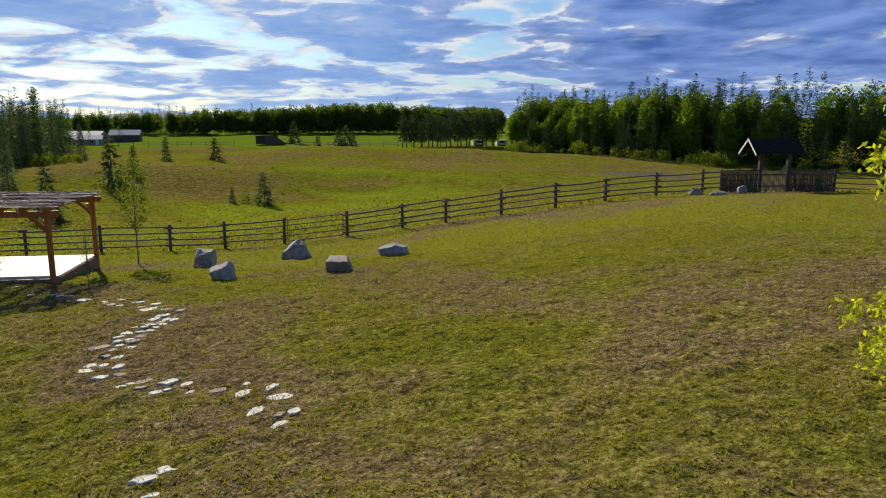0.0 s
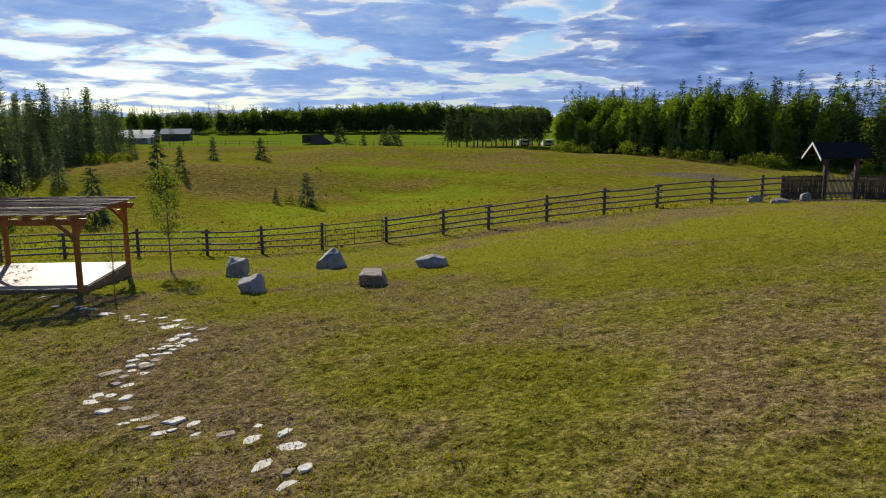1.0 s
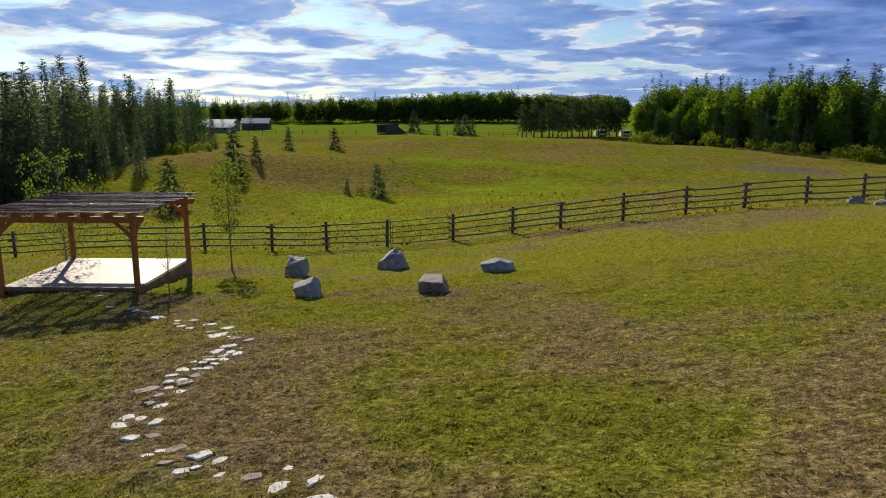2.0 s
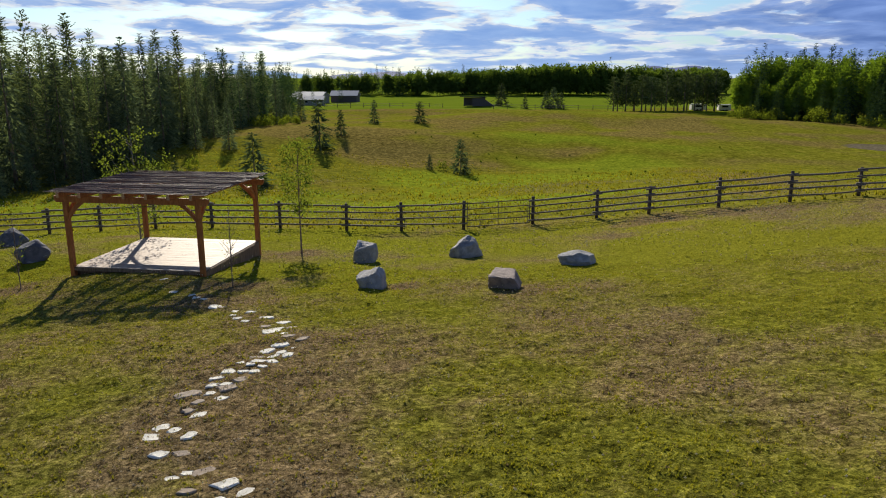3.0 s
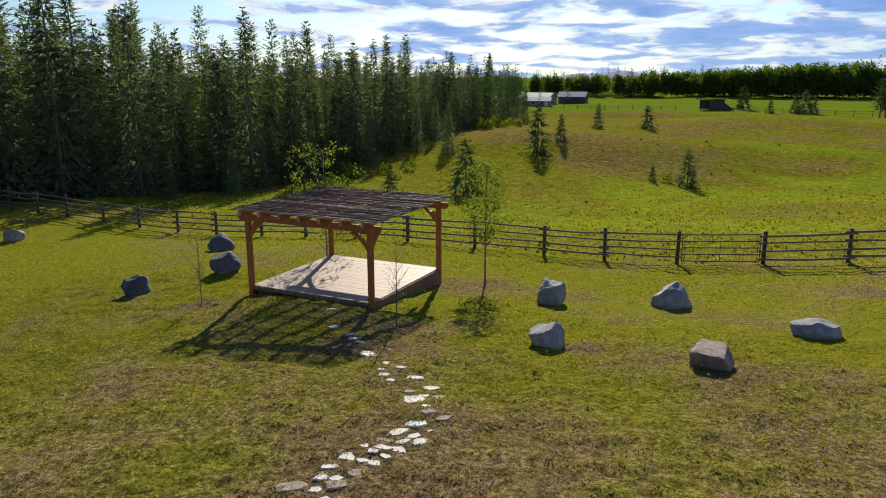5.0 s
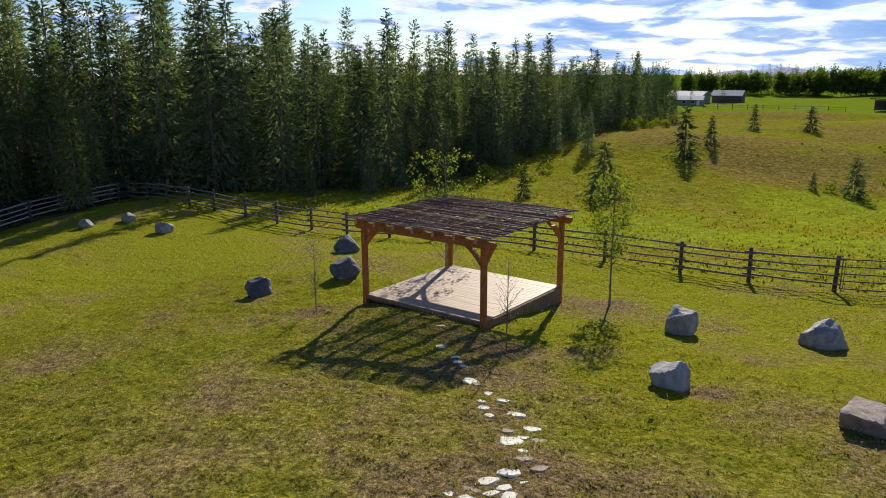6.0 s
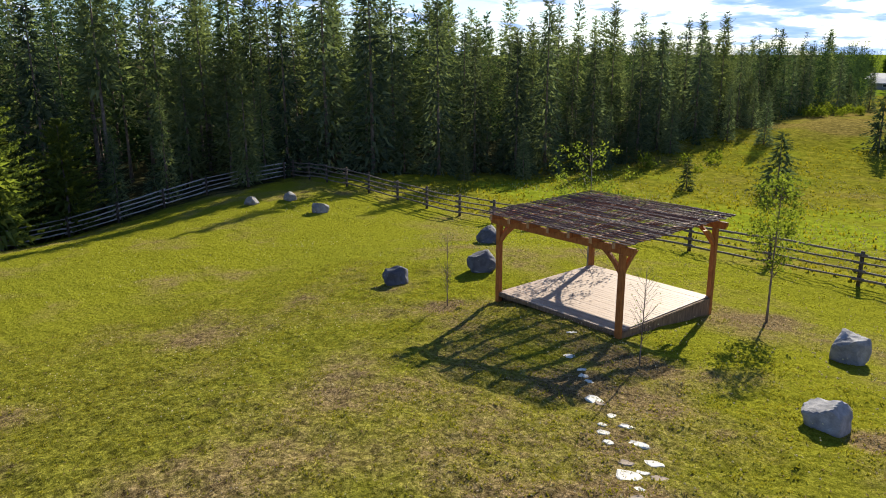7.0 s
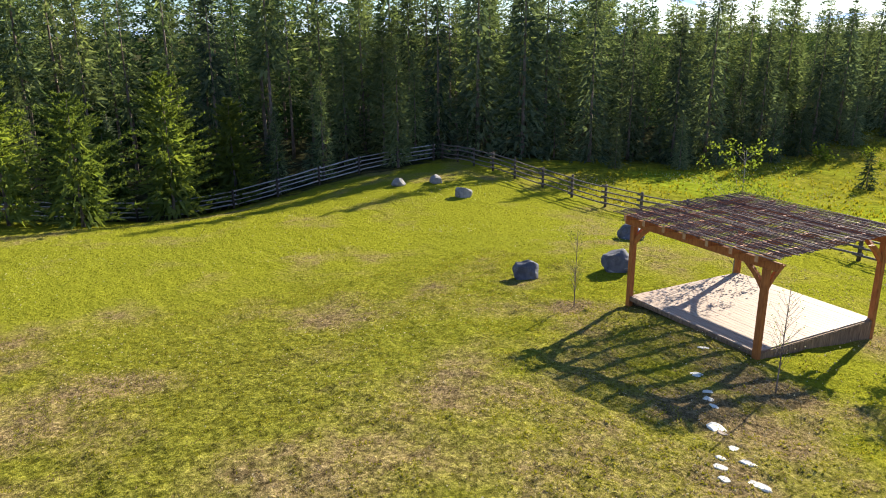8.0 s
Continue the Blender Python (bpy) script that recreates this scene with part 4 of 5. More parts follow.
def build_pergola():
    rng = random.Random(3)
    x0, x1, y0, y1, top = -14.0, -9.6, 25.2, 29.6, 0.65
    deck = thing("deck", "square raised deck of pale boards with a skirt of upright boards", "deck", pose((x0 + x1) / 2, (y0 + y1) / 2, 0))
    cx, cy = (x0 + x1) / 2, (y0 + y1) / 2
    w = 0.14
    n = int((y1 - y0) / w)
    step = (y1 - y0) / n
    board = Geo().box((0, 0, 0), (x1 - x0 - 0.02, step - 0.008, 0.036), None, 0.9985).mesh("board", M_DECK)
    for i in range(n):
        o = part("board", board, None, deck)
        o.location = (rng.uniform(-0.006, 0.006), y0 - cy + step * (i + 0.5), top - 0.018 + rng.uniform(-0.002, 0.002))
    rim = 0.16
    for name, c, s in (("fascia_board", (0, y0 - cy - 0.02, top - 0.07), (x1 - x0 + 0.06, 0.036, 0.10)), ("rim_board", (0, y1 - cy + 0.02, top - 0.11), (x1 - x0 + 0.06, 0.036, rim)),
                       ("rim_board", (x1 - cx + 0.02, 0, top - 0.11), (0.036, y1 - y0, rim)), ("rim_board", (x0 - cx - 0.02, 0, top - 0.11), (0.036, y1 - y0, rim))):
        part(name, Geo().box(c, s, None, 1.0), M_SKIRT, deck)
    for i in range(32):
        t = (i + 0.5) / 32
        for px, py, sx, sy in ((x0 + (x1 - x0) * t, y0 + 0.22, 0.1375, 0.02), (x1 + 0.045, y0 + (y1 - y0) * t, 0.02, 0.134), (x0 - 0.045, y0 + (y1 - y0) * t, 0.02, 0.134), (x0 + (x1 - x0) * t, y1 + 0.045, 0.1375, 0.02)):
            zb = gz(px, py) - 0.12
            zt = top - 0.05 + rng.uniform(-0.004, 0.004)
            part("skirt_board", Geo().box((px - cx, py - cy, (zb + zt) / 2), (sx, sy, zt - zb)), M_SKIRT, deck)
    perg = thing("pergola", "reddish stained timber pergola roofed with dark willow sticks", "pergola", pose(cx, cy, 0))
    beam = 2.72
    for px, sx in ((x0 + 0.012, 1), (x1 - 0.012, -1)):
        for py, sy in ((y0 + 0.012, 1), (y1 - 0.012, -1)):
            zb = gz(px, py) - 0.2
            part("post", Geo().box((px - cx, py - cy, (zb + beam) / 2), (0.15, 0.15, beam - zb), None, 1.0, 0.012), M_CEDAR, perg)
            part("brace", arc_brace((px - cx + sx * 0.075, py - cy, beam), (sx, 0, 0)), M_CEDAR, perg)
            part("brace", arc_brace((px - cx, py - cy + sy * 0.075, beam), (0, sy, 0)), M_CEDAR, perg)
    for py in (y0 + 0.02, y1 - 0.02):
        g = Geo().prism([(x0 - 0.34 - cx, 0, beam + 0.10), (x0 - 0.28 - cx, 0, beam), (x1 + 0.28 - cx, 0, beam), (x1 + 0.34 - cx, 0, beam + 0.10), (x1 + 0.34 - cx, 0, beam + 0.2), (x0 - 0.34 - cx, 0, beam + 0.2)], (0, 0.12, 0))
        o = part("beam", g, M_CEDAR, perg)
        o.location.y = py - cy - 0.06
    for i in range(7):
        rx = x0 + 0.03 + (x1 - x0 - 0.06) * i / 6 - cx
        ya, yb = y0 - 0.36 - cy, y1 + 0.36 - cy
        part("rafter", Geo().box((rx, (ya + yb) / 2, beam + 0.275), (0.095, yb - ya, 0.15)), M_CEDAR, perg)
        for yy in (ya - 0.004, yb + 0.004):
            part("rafter_end", Geo().box((rx, yy, beam + 0.275), (0.093, 0.008, 0.148)), M_ENDGRAIN, perg, "pale sawn end of a rafter")
    # the roof of sticks
    roof_z = beam + 0.372
    ya, yb = y0 - 0.40, y1 + 0.40
    sticks = []
    for k in range(11):
        pts, rad = [], []
        for i in range(7):
            pts.append((-2.62 + 5.24 * i / 6, rng.uniform(-0.009, 0.009), rng.uniform(-0.006, 0.008)))
            rad.append(rng.uniform(0.0078, 0.0098) * (1.12 - 0.22 * i / 6))
        sticks.append(Geo().tube(pts, rad, 6, k, 0.12).mesh("stick", M_SLAT))
    n = 88
    for i in range(n):
        o = part("stick", rng.choice(sticks), None, perg)
        o.location = (rng.uniform(-0.06, 0.06), ya + (yb - ya) * (i + 0.5) / n - cy + rng.uniform(-0.007, 0.007), roof_z + rng.uniform(-0.004, 0.012))
        o.rotation_euler = (rng.uniform(0, 6.28), 0, radians(180 * rng.randrange(2) + rng.uniform(-0.3, 0.3)))
    for i in range(4):
        yy = ya + (yb - ya) * (i + 0.5) / 4 - cy
        part("batten", Geo().box((0, yy, roof_z - 0.021), (5.2, 0.03, 0.014)), M_SLAT, perg)


build_pergola()


# ---- rail fences ----
def fence_y(x):
    return float(np.interp(x, [-52, -3, 28, 60], [38.9, 39.6, 41.3, 42.2]))


def rail_fence(name, label, posts, skip=(), heights=(0.30, 0.62, 0.94, 1.26), wood=None):
    rng = random.Random(len(posts))
    f = thing(name, label, "fence", pose(posts[0][0], posts[0][1], 0), kind="")
    ox, oy = posts[0]
    base = [(x, y, gz(x, y)) for x, y in posts]
    for x, y, z in base:
        h = 1.40 + rng.uniform(-0.05, 0.06)
        lean = Vector((rng.uniform(-0.025, 0.025), rng.uniform(-0.025, 0.025), 0))
        p = Vector((x - ox, y - oy, z))
        part("post", Geo().tube([p + Vector((0, 0, -0.25)), p + lean * 0.5 + Vector((0, 0, h * 0.5)), p + lean + Vector((0, 0, h - 0.02)), p + lean + Vector((0, 0, h))], [0.085, 0.08, 0.078, 0.06], 8, rng.randrange(999), 0.07), M_POST, f, smooth=True)
    for i in range(len(base) - 1):
        if i in skip:
            continue
        a, b = Vector(base[i]), Vector(base[i + 1])
        d = (b - a).normalized()
        side = Vector((d.y, -d.x, 0)) * (0.11 if i % 2 else 0.115)
        for k, h in enumerate(heights):
            e0, e1 = rng.uniform(-0.03, 0.03), rng.uniform(-0.03, 0.03)
            p0 = a - d * 0.22 + side + Vector((-ox, -oy, h + e0 + (0.03 if i % 2 else -0.03)))
            p1 = b + d * 0.22 + side + Vector((-ox, -oy, h + e1 + (0.03 if i % 2 else -0.03)))
            m = p0.lerp(p1, 0.5) + Vector((0, 0, rng.uniform(-0.05, 0.02)))
            r = rng.uniform(0.036, 0.05)
            part("rail", Geo().tube([p0, p0.lerp(m, 0.5) + Vector((0, 0, rng.uniform(-0.012, 0.012))), m, m.lerp(p1, 0.5), p1], [r * 1.12, r * 1.05, r, r * 0.95, r * 0.85], 7, k, 0.06), wood or M_FENCE, f, smooth=True)
    return f


NORTH = [-51.4, -48.9, -46.4, -43.75, -40.95, -37.7, -34.65, -31.55, -28.6, -25.35, -22.4, -19.3, -16.2, -12.55, -9.1, -6.3, -3.2]
NORTH_EAST = [0.16, 3.2, 5.65, 8.85, 12.06, 15.08, 18.25, 21.2, 22.4]
EAST = [30.05, 33.4, 36.7, 40.0, 43.3, 46.6]
rail_fence("rail_fence", "weathered grey four-rail wooden fence with round posts", [(x, fence_y(x)) for x in NORTH])
rail_fence("rail_fence", "weathered grey four-rail wooden fence climbing to the roofed gate", [(x, fence_y(x)) for x in NORTH_EAST])
rail_fence("rail_fence", "weathered grey four-rail wooden fence beyond the roofed gate", [(x, fence_y(x)) for x in EAST])
# west fence stands in shade; its rails carry painted sunlight
rail_fence("rail_fence", "weathered rail fence in the shade of the pines, rails coloured as if sunlit", [(-51.6 + 0.03 * i, 38.2 - 3.25 * i) for i in range(14)], wood=M_SUNLIT_RAIL)


def wire_gate():
    xa, xb = -3.02, 0.0
    ya, yb = fence_y(xa), fence_y(xb)
    g = thing("metal_gate", "rusty tube farm gate with wire mesh closed in the rail fence", "gate", pose(xa, ya, 0))
    za, zb = gz(xa, ya), gz(xb, yb)
    top = Vector((xb - xa, yb - ya, zb - za))

    def at(t, h):
        return Vector((0, 0, za + 0.12 + h)) + top * t
    for h in (0.0, 0.30, 0.58, 0.86, 1.14):
        part("bar", Geo().tube([at(0, h), at(1, h)], 0.027, 6), M_STEEL, g, smooth=True)
    for t in (0.0, 0.03, 0.5, 0.97, 1.0):
        part("upright", Geo().tube([at(t, -0.02), at(t, 1.16)], 0.022 if t in (0.0, 1.0) else 0.014, 6), M_STEEL, g, smooth=True)
    for i in range(1, 20):
        t = i / 20
        if i == 10:
            continue
        part("wire", Geo().tube([at(t, 0.0), at(t, 1.14)], 0.004, 3), M_STEEL, g)


wire_gate()


def roofed_gate():
    rng = random.Random(8)
    xa, xb = 24.95, 26.78
    y = fence_y(25.8)
    z = gz(25.8, y)
    g = thing("roofed_gate", "dark timber gateway under a small black gable roof with white edges", "gate", pose(25.85, y, z))
    for px in (xa - 25.85, xb - 25.85):
        part("post", Geo().box((px, 0, 1.1), (0.22, 0.22, 2.7), None, 0.96, 0.02), M_POST, g)
        part("crossbar", Geo().box((px, 0, 2.42), (0.14, 1.7, 0.14)), M_POST, g)
    for s in (-0.62, 0.62):
        part("plate", Geo().box((-0.22, s, 2.5), (2.6, 0.12, 0.12)), M_POST, g)
    for s in (-1, 1):
        roof = Geo().prism([(-1.75, 0, 3.12), (1.3, 0, 3.12), (1.3, s * 0.86, 2.36), (-1.75, s * 0.86, 2.36)], (0, s * 0.03, 0.06))
        r = part("roof_slope", roof, M_SHINGLE, g)
        for row in range(6):
            t = (row + 0.5) / 6
            part("shingle_course", Geo().box((-0.225, s * 0.86 * t, 3.21 - 0.76 * t), (3.06, 0.19, 0.02), Matrix.Rotation(-s * radians(41.5), 3, "X")), M_SHINGLE, r)
        for e in (-1.78, 1.33):
            part("bargeboard", Geo().prism([(e, 0, 3.24), (e, 0, 3.10), (e, s * 0.96, 2.22), (e, s * 0.96, 2.36)], (0.035 if e > 0 else -0.035, 0, 0)), M_WHITE if e < 0 else M_SHINGLE, g, "white painted edge board" if e < 0 else "dark edge board")
    leaf = thing("stick_gate", "closed gate leaf of upright dark sticks with a dipped top", "gate", pose(25.85, y, z))
    for i in range(22):
        px = -0.78 + 1.56 * i / 21
        h = 1.25 + 0.42 * abs(px / 0.78) ** 2
        part("stick", Geo().tube([(px, -0.03, 0.08), (px + rng.uniform(-0.01, 0.01), -0.03, h * 0.5), (px, -0.03, h + rng.uniform(-0.04, 0.04))], [0.029, 0.027, 0.022], 5, i, 0.1), M_FENCE, leaf)
    for h in (0.35, 1.05):
        part("ledge", Geo().box((0, 0.03, h), (1.6, 0.05, 0.1)), M_POST, leaf)
    for xs, xe in ((22.45, 24.82), (26.92, 29.95)):
        p = thing("stick_fence", "fence panel of upright dark woven sticks beside the gate", "fence", pose(xs, fence_y(xs), 0))
        n = int((xe - xs) / 0.062)
        for i in range(n):
            px = xs + (xe - xs) * (i + 0.5) / n
            pz = gz(px, fence_y(px))
            h = 1.36 + rng.uniform(-0.06, 0.05)
            part("stick", Geo().tube([(px - xs, fence_y(px) - fence_y(xs), pz - 0.03), (px - xs + rng.uniform(-0.015, 0.015), fence_y(px) - fence_y(xs), pz + h * 0.5), (px - xs, fence_y(px) - fence_y(xs), pz + h)], [0.031, 0.029, 0.024], 5, i, 0.12), M_POST, p)
        for h in (0.08, 0.42, 0.76, 1.08, 1.32):
            part("rail", Geo().tube([(0, -0.05, gz(xs, fence_y(xs)) + h), (xe - xs, fence_y(xe) - fence_y(xs) - 0.05, gz(xe, fence_y(xe)) + h)], 0.034, 6), M_POST, p)


roofed_gate()


# ---- boulders ----
SHAPES = {4: (((-0.98, 0.0, 0.2), 0.72), ((0.06, -0.12, 0.99), 0.56), ((0.1, -0.97, -0.28), 0.58)),
          9: (((-0.68, -0.1, 0.73), 0.46), ((0.93, -0.1, 0.35), 0.72)),
          14: (((-0.45, -0.1, 0.89), 0.52), ((0.42, -0.1, 0.90), 0.50)),
          31: (((-0.6, -0.3, 0.75), 0.66), ((0.5, 0.2, 0.84), 0.62)),
          37: (((-0.55, -0.2, 0.81), 0.66), ((0.62, -0.1, 0.78), 0.68)),
          41: (((-0.5, -0.2, 0.84), 0.56), ((0.45, 0.0, 0.9), 0.6)),
          22: (((-0.42, -0.12, 0.90), 0.50), ((0.72, -0.2, 0.66), 0.62), ((0.15, -0.98, 0.1), 0.64))}


def boulder_mesh(seed, w, d, h, cuts=9, slab=False):
    """An angular boulder: a ball cut by planes, roughened and sunk."""
    rng = random.Random(seed)
    bm = bmesh.new()
    bmesh.ops.create_icosphere(bm, subdivisions=4, radius=1.0)
    planes = []
    for i in range(cuts):
        a, e = rng.uniform(0, 6.28), rng.uniform(-0.1, 1.0)
        planes.append((Vector((math.cos(a) * math.cos(e), math.sin(a) * math.cos(e), math.sin(e))), rng.uniform(0.58, 0.88)))
    a = rng.uniform(0, 6.28)
    planes.append((Vector((math.cos(a) * 0.45, math.sin(a) * 0.45, 1.0)).normalized(), rng.uniform(0.5, 0.62)))
    planes += [(Vector(n).normalized(), k) for n, k in SHAPES.get(seed, ())]
    if slab:
        planes = [(Vector((0, -0.16, 1)).normalized(), 0.50), (Vector((0, -1, -0.30)).normalized(), 0.52), (Vector((-1, 0.05, 0.05)).normalized(), 0.66), (Vector((1, 0.1, 0.3)).normalized(), 0.62), (Vector((0, 1, 0)), 0.6)]
    for v in bm.verts:
        p = v.co.normalized()
        r = 1.0
        for nrm, dist in planes:
            c = p.dot(nrm)
            if c > 0:
                r = min(r, dist / c)
        q = p * r
        off = noise.noise(q * 1.6 + Vector((seed, 0, 0))) * (0.03 if slab else 0.13) + noise.noise(q * 5.0 + Vector((0, seed, 0))) * 0.05
        v.co = q * (1 + off)
    lo, hi = [min(v.co[i] for v in bm.verts) for i in range(3)], [max(v.co[i] for v in bm.verts) for i in range(3)]
    for v in bm.verts:
        v.co.x = ((v.co.x - lo[0]) / (hi[0] - lo[0]) - 0.5) * w
        v.co.y = ((v.co.y - lo[1]) / (hi[1] - lo[1]) - 0.5) * d
        v.co.z = ((v.co.z - lo[2]) / (hi[2] - lo[2])) * (h * 1.32) - 0.32 * h
    me = bpy.data.meshes.new("boulder")
    bm.to_mesh(me)
    bm.free()
    me.materials.append(M_SLAB if slab else M_DARKROCK if seed in (31, 37, 41) else M_PALEROCK if seed in (47, 53, 59, 61, 67, 71) else M_ROCK)
    me.polygons.foreach_set("use_smooth", [True] * len(me.polygons))
    me.set_sharp_from_angle(angle=radians(19))
    return me


BOULDERS = (
    (4, -5.40, 28.95, 1.06, 0.85, 0.92, 5, "upright blocky grey boulder on the lawn"),
    (9, -1.98, 30.0, 1.48, 1.0, 0.86, -5, "peaked grey boulder with one sloping side"),
    (14, 1.85, 27.4, 1.45, 0.95, 0.52, 5, "low wide grey boulder in the grass"),
    (22, -3.95, 23.95, 1.03, 0.9, 0.68, 10, "grey boulder with a pale worn top"),
    (31, -18.72, 24.85, 1.06, 0.95, 0.76, 60, "dark boulder streaked with white veins"),
    (37, -17.2, 27.6, 1.48, 1.05, 0.82, 10, "rounded dark blue-grey boulder"),
    (41, -22.0, 32.5, 1.72, 1.1, 0.92, -10, "large grey boulder near the rail fence"),
    (47, -42.2, 30.8, 1.15, 0.9, 0.64, 80, "pale grey boulder on the grassy rise"),
    (53, -41.6, 33.2, 1.3, 0.9, 0.60, 0, "low pale boulder on the grassy rise"),
    (59, -36.9, 32.7, 1.3, 1.0, 0.75, 35, "pale grey boulder on the grassy rise"),
    (61, 20.2, 39.8, 1.0, 0.8, 0.48, 0, "rounded boulder beside the fence near the roofed gate"),
    (67, 20.5, 38.0, 1.35, 0.7, 0.30, 12, "flat long stone lying by the roofed gate"),
    (71, 22.6, 39.0, 0.85, 0.7, 0.55, 50, "pale boulder leaning by the roofed gate"),
)
for seed, bx, by, bw, bd, bh, turn, text in BOULDERS:
    thing("boulder", text, "boulder", sit(bx, by, -0.02, turn), group="boulders on the lawn", data=boulder_mesh(seed, bw * 0.83, bd * 0.84, bh * 0.88))
thing("boulder", "flat-topped square boulder with a dark upright face", "boulder", sit(-0.18, 23.62, -0.02, -8), group="boulders on the lawn", data=boulder_mesh(77, 0.86, 0.8, 0.45, slab=True))


# ---- stone path ----
def flagstone_mesh(seed, size):
    rng = random.Random(seed)
    k = rng.randint(9, 12)
    squash = rng.uniform(0.55, 0.95)
    ring = []
    for i in range(k):
        a = 2 * math.pi * (i + rng.uniform(-0.3, 0.3)) / k
        r = size / 2 * rng.uniform(0.80, 1.12) * (0.86 + 0.26 * abs(math.cos(2 * a + seed)))
        ring.append((r * math.cos(a) * 1.25, r * math.sin(a) * 1.1 * squash))
    g = Geo()
    for z, s in ((-0.10, 1.16), (-0.004, 1.04), (0.010, 0.90)):
        for x, y in ring:
            g.v.append((x * s, y * s, z + rng.uniform(-0.006, 0.006)))
    for r in range(2):
        for i in range(k):
            j = (i + 1) % k
            g.f.append((r * k + i, r * k + j, (r + 1) * k + j, (r + 1) * k + i))
    g.f.append(tuple(2 * k + i for i in range(k)))
    return g


PATH_LOW = ((-1.01, 11.05, 0.62), (-1.33, 10.54, 0.5), (-1.23, 11.65, 0.36), (-1.68, 11.56, 0.38), (-0.99, 10.28, -0.3), (-0.79, 10.33, 0.28), (-0.94, 9.91, 0.42), (-1.70, 12.16, 0.24), (-2.12, 12.00, -0.45), (-2.73, 12.54, 0.36),
            (-3.10, 12.69, 0.42), (-3.63, 13.12, -0.38), (-2.62, 12.12, 0.24), (-3.06, 12.37, 0.2), (-3.23, 12.25, 0.3), (-3.51, 12.43, -0.3), (-2.52, 8.76, 0.38), (-2.27, 9.01, 0.36), (-2.31, 8.37, 0.3))
PATH_BEND = ((-3.97, 12.88, 0.24), (-3.84, 13.10, 0.28), (-4.50, 13.52, 0.34), (-4.17, 13.54, -0.34), (-4.93, 14.07, 0.38), (-4.96, 14.40, 0.32), (-4.69, 14.29, 0.28), (-4.37, 14.14, 0.32), (-4.86, 15.16, -0.34), (-4.63, 14.99, 0.36),
             (-4.85, 15.39, -0.3), (-5.20, 15.75, -0.5), (-4.83, 15.81, 0.28), (-4.57, 15.64, 0.32), (-4.61, 16.03, -0.42), (-4.94, 16.13, 0.28), (-4.71, 16.16, 0.26), (-5.01, 16.43, 0.34), (-4.94, 16.92, 0.42), (-4.66, 16.85, 0.28))
PATH_MID = ((-4.41, 16.80, 0.34), (-4.52, 16.48, -0.44), (-4.88, 17.28, 0.26), (-4.70, 17.57, -0.4), (-4.55, 17.29, 0.36), (-4.33, 17.35, 0.36), (-4.64, 17.11, 0.24), (-4.39, 17.07, 0.24), (-4.64, 17.92, 0.46), (-4.40, 17.68, 0.36),
            (-4.34, 17.95, 0.3), (-4.14, 17.76, 0.3), (-4.53, 18.41, 0.44), (-4.19, 18.28, 0.2), (-4.17, 18.76, -0.34), (-4.55, 18.87, -0.36), (-5.15, 19.47, 0.48), (-5.42, 19.75, -0.32), (-4.76, 19.19, 0.26))
PATH_TOP = ((-4.76, 19.78, -0.42), (-5.07, 19.75, 0.3), (-5.10, 20.09, 0.42), (-5.69, 20.49, 0.42), (-6.20, 20.87, 0.32), (-6.05, 20.12, 0.26), (-6.35, 20.37, 0.32), (-6.56, 20.62, 0.22), (-6.72, 21.18, 0.36), (-7.21, 21.38, -0.28),
            (-7.45, 21.48, 0.44), (-8.04, 22.08, 0.26), (-8.33, 22.27, 0.32), (-8.60, 22.52, 0.24), (-9.49, 23.11, 0.42), (-10.47, 24.40, 0.32), (-10.35, 24.75, 0.34))
for i, (px, py, ps) in enumerate(PATH_LOW + PATH_BEND + PATH_MID + PATH_TOP):
    pale = ps > 0
    st = thing("flagstone", "pale irregular flagstone set in the grass" if pale else "brown irregular flagstone set in the grass", "stepping stone", sit(px, py, 0.002, (i * 67) % 70 - 5), group="stone path",
               data=flagstone_mesh(i, abs(ps) * 0.70).mesh("flagstone", M_FLAG if pale else M_FLAGB))


# ---- young trees in the yard ----
def birch():
    V, F, C = broadleaf_crown(51, 4.3, 1.6, 0.38, 70, 26, 0.095, 0.07)
    t = make_tree("birch_sapling", "slender young birch with sparse light green leaves", "tree", trunk_geo(51, 4.3, 0.032, 0.012, C[::2], 6), (V, F), M_BARK, M_BIRCH)
    t.matrix_world = sit(-8.36, 30.7, -0.03)


def bare_sapling(seed, x, y, h, leaves, text):
    V, F, C = broadleaf_crown(seed, h, 0.72, 0.3, 52, leaves, 0.04, 0.03)
    t = make_tree("bare_sapling", text, "tree", trunk_geo(seed, h, 0.013, 0.03, C, 5), (V, F), M_BARK, M_BIRCH)
    t.matrix_world = sit(x, y, -0.03)


def leafy_shrub():
    V, F, C = broadleaf_crown(61, 3.6, 1.8, 0.44, 110, 40, 0.085, 0.045, -0.4, slim=0.8)
    V2, F2, C2 = broadleaf_crown(62, 1.0, 2.2, 0.02, 46, 40, 0.085, 0.045, -0.4, slim=0.8)
    t = make_tree("maple_shrub", "leggy shrub with bright yellow-green new leaves", "shrub", trunk_geo(61, 3.4, 0.022, 0.05, [*C, *C2], 6), (np.vstack([V, V2]), np.vstack([F, F2 + len(V)])), M_BIRCHBARK, M_MAPLE)
    t.matrix_world = sit(6.68, 6.95, -0.03)


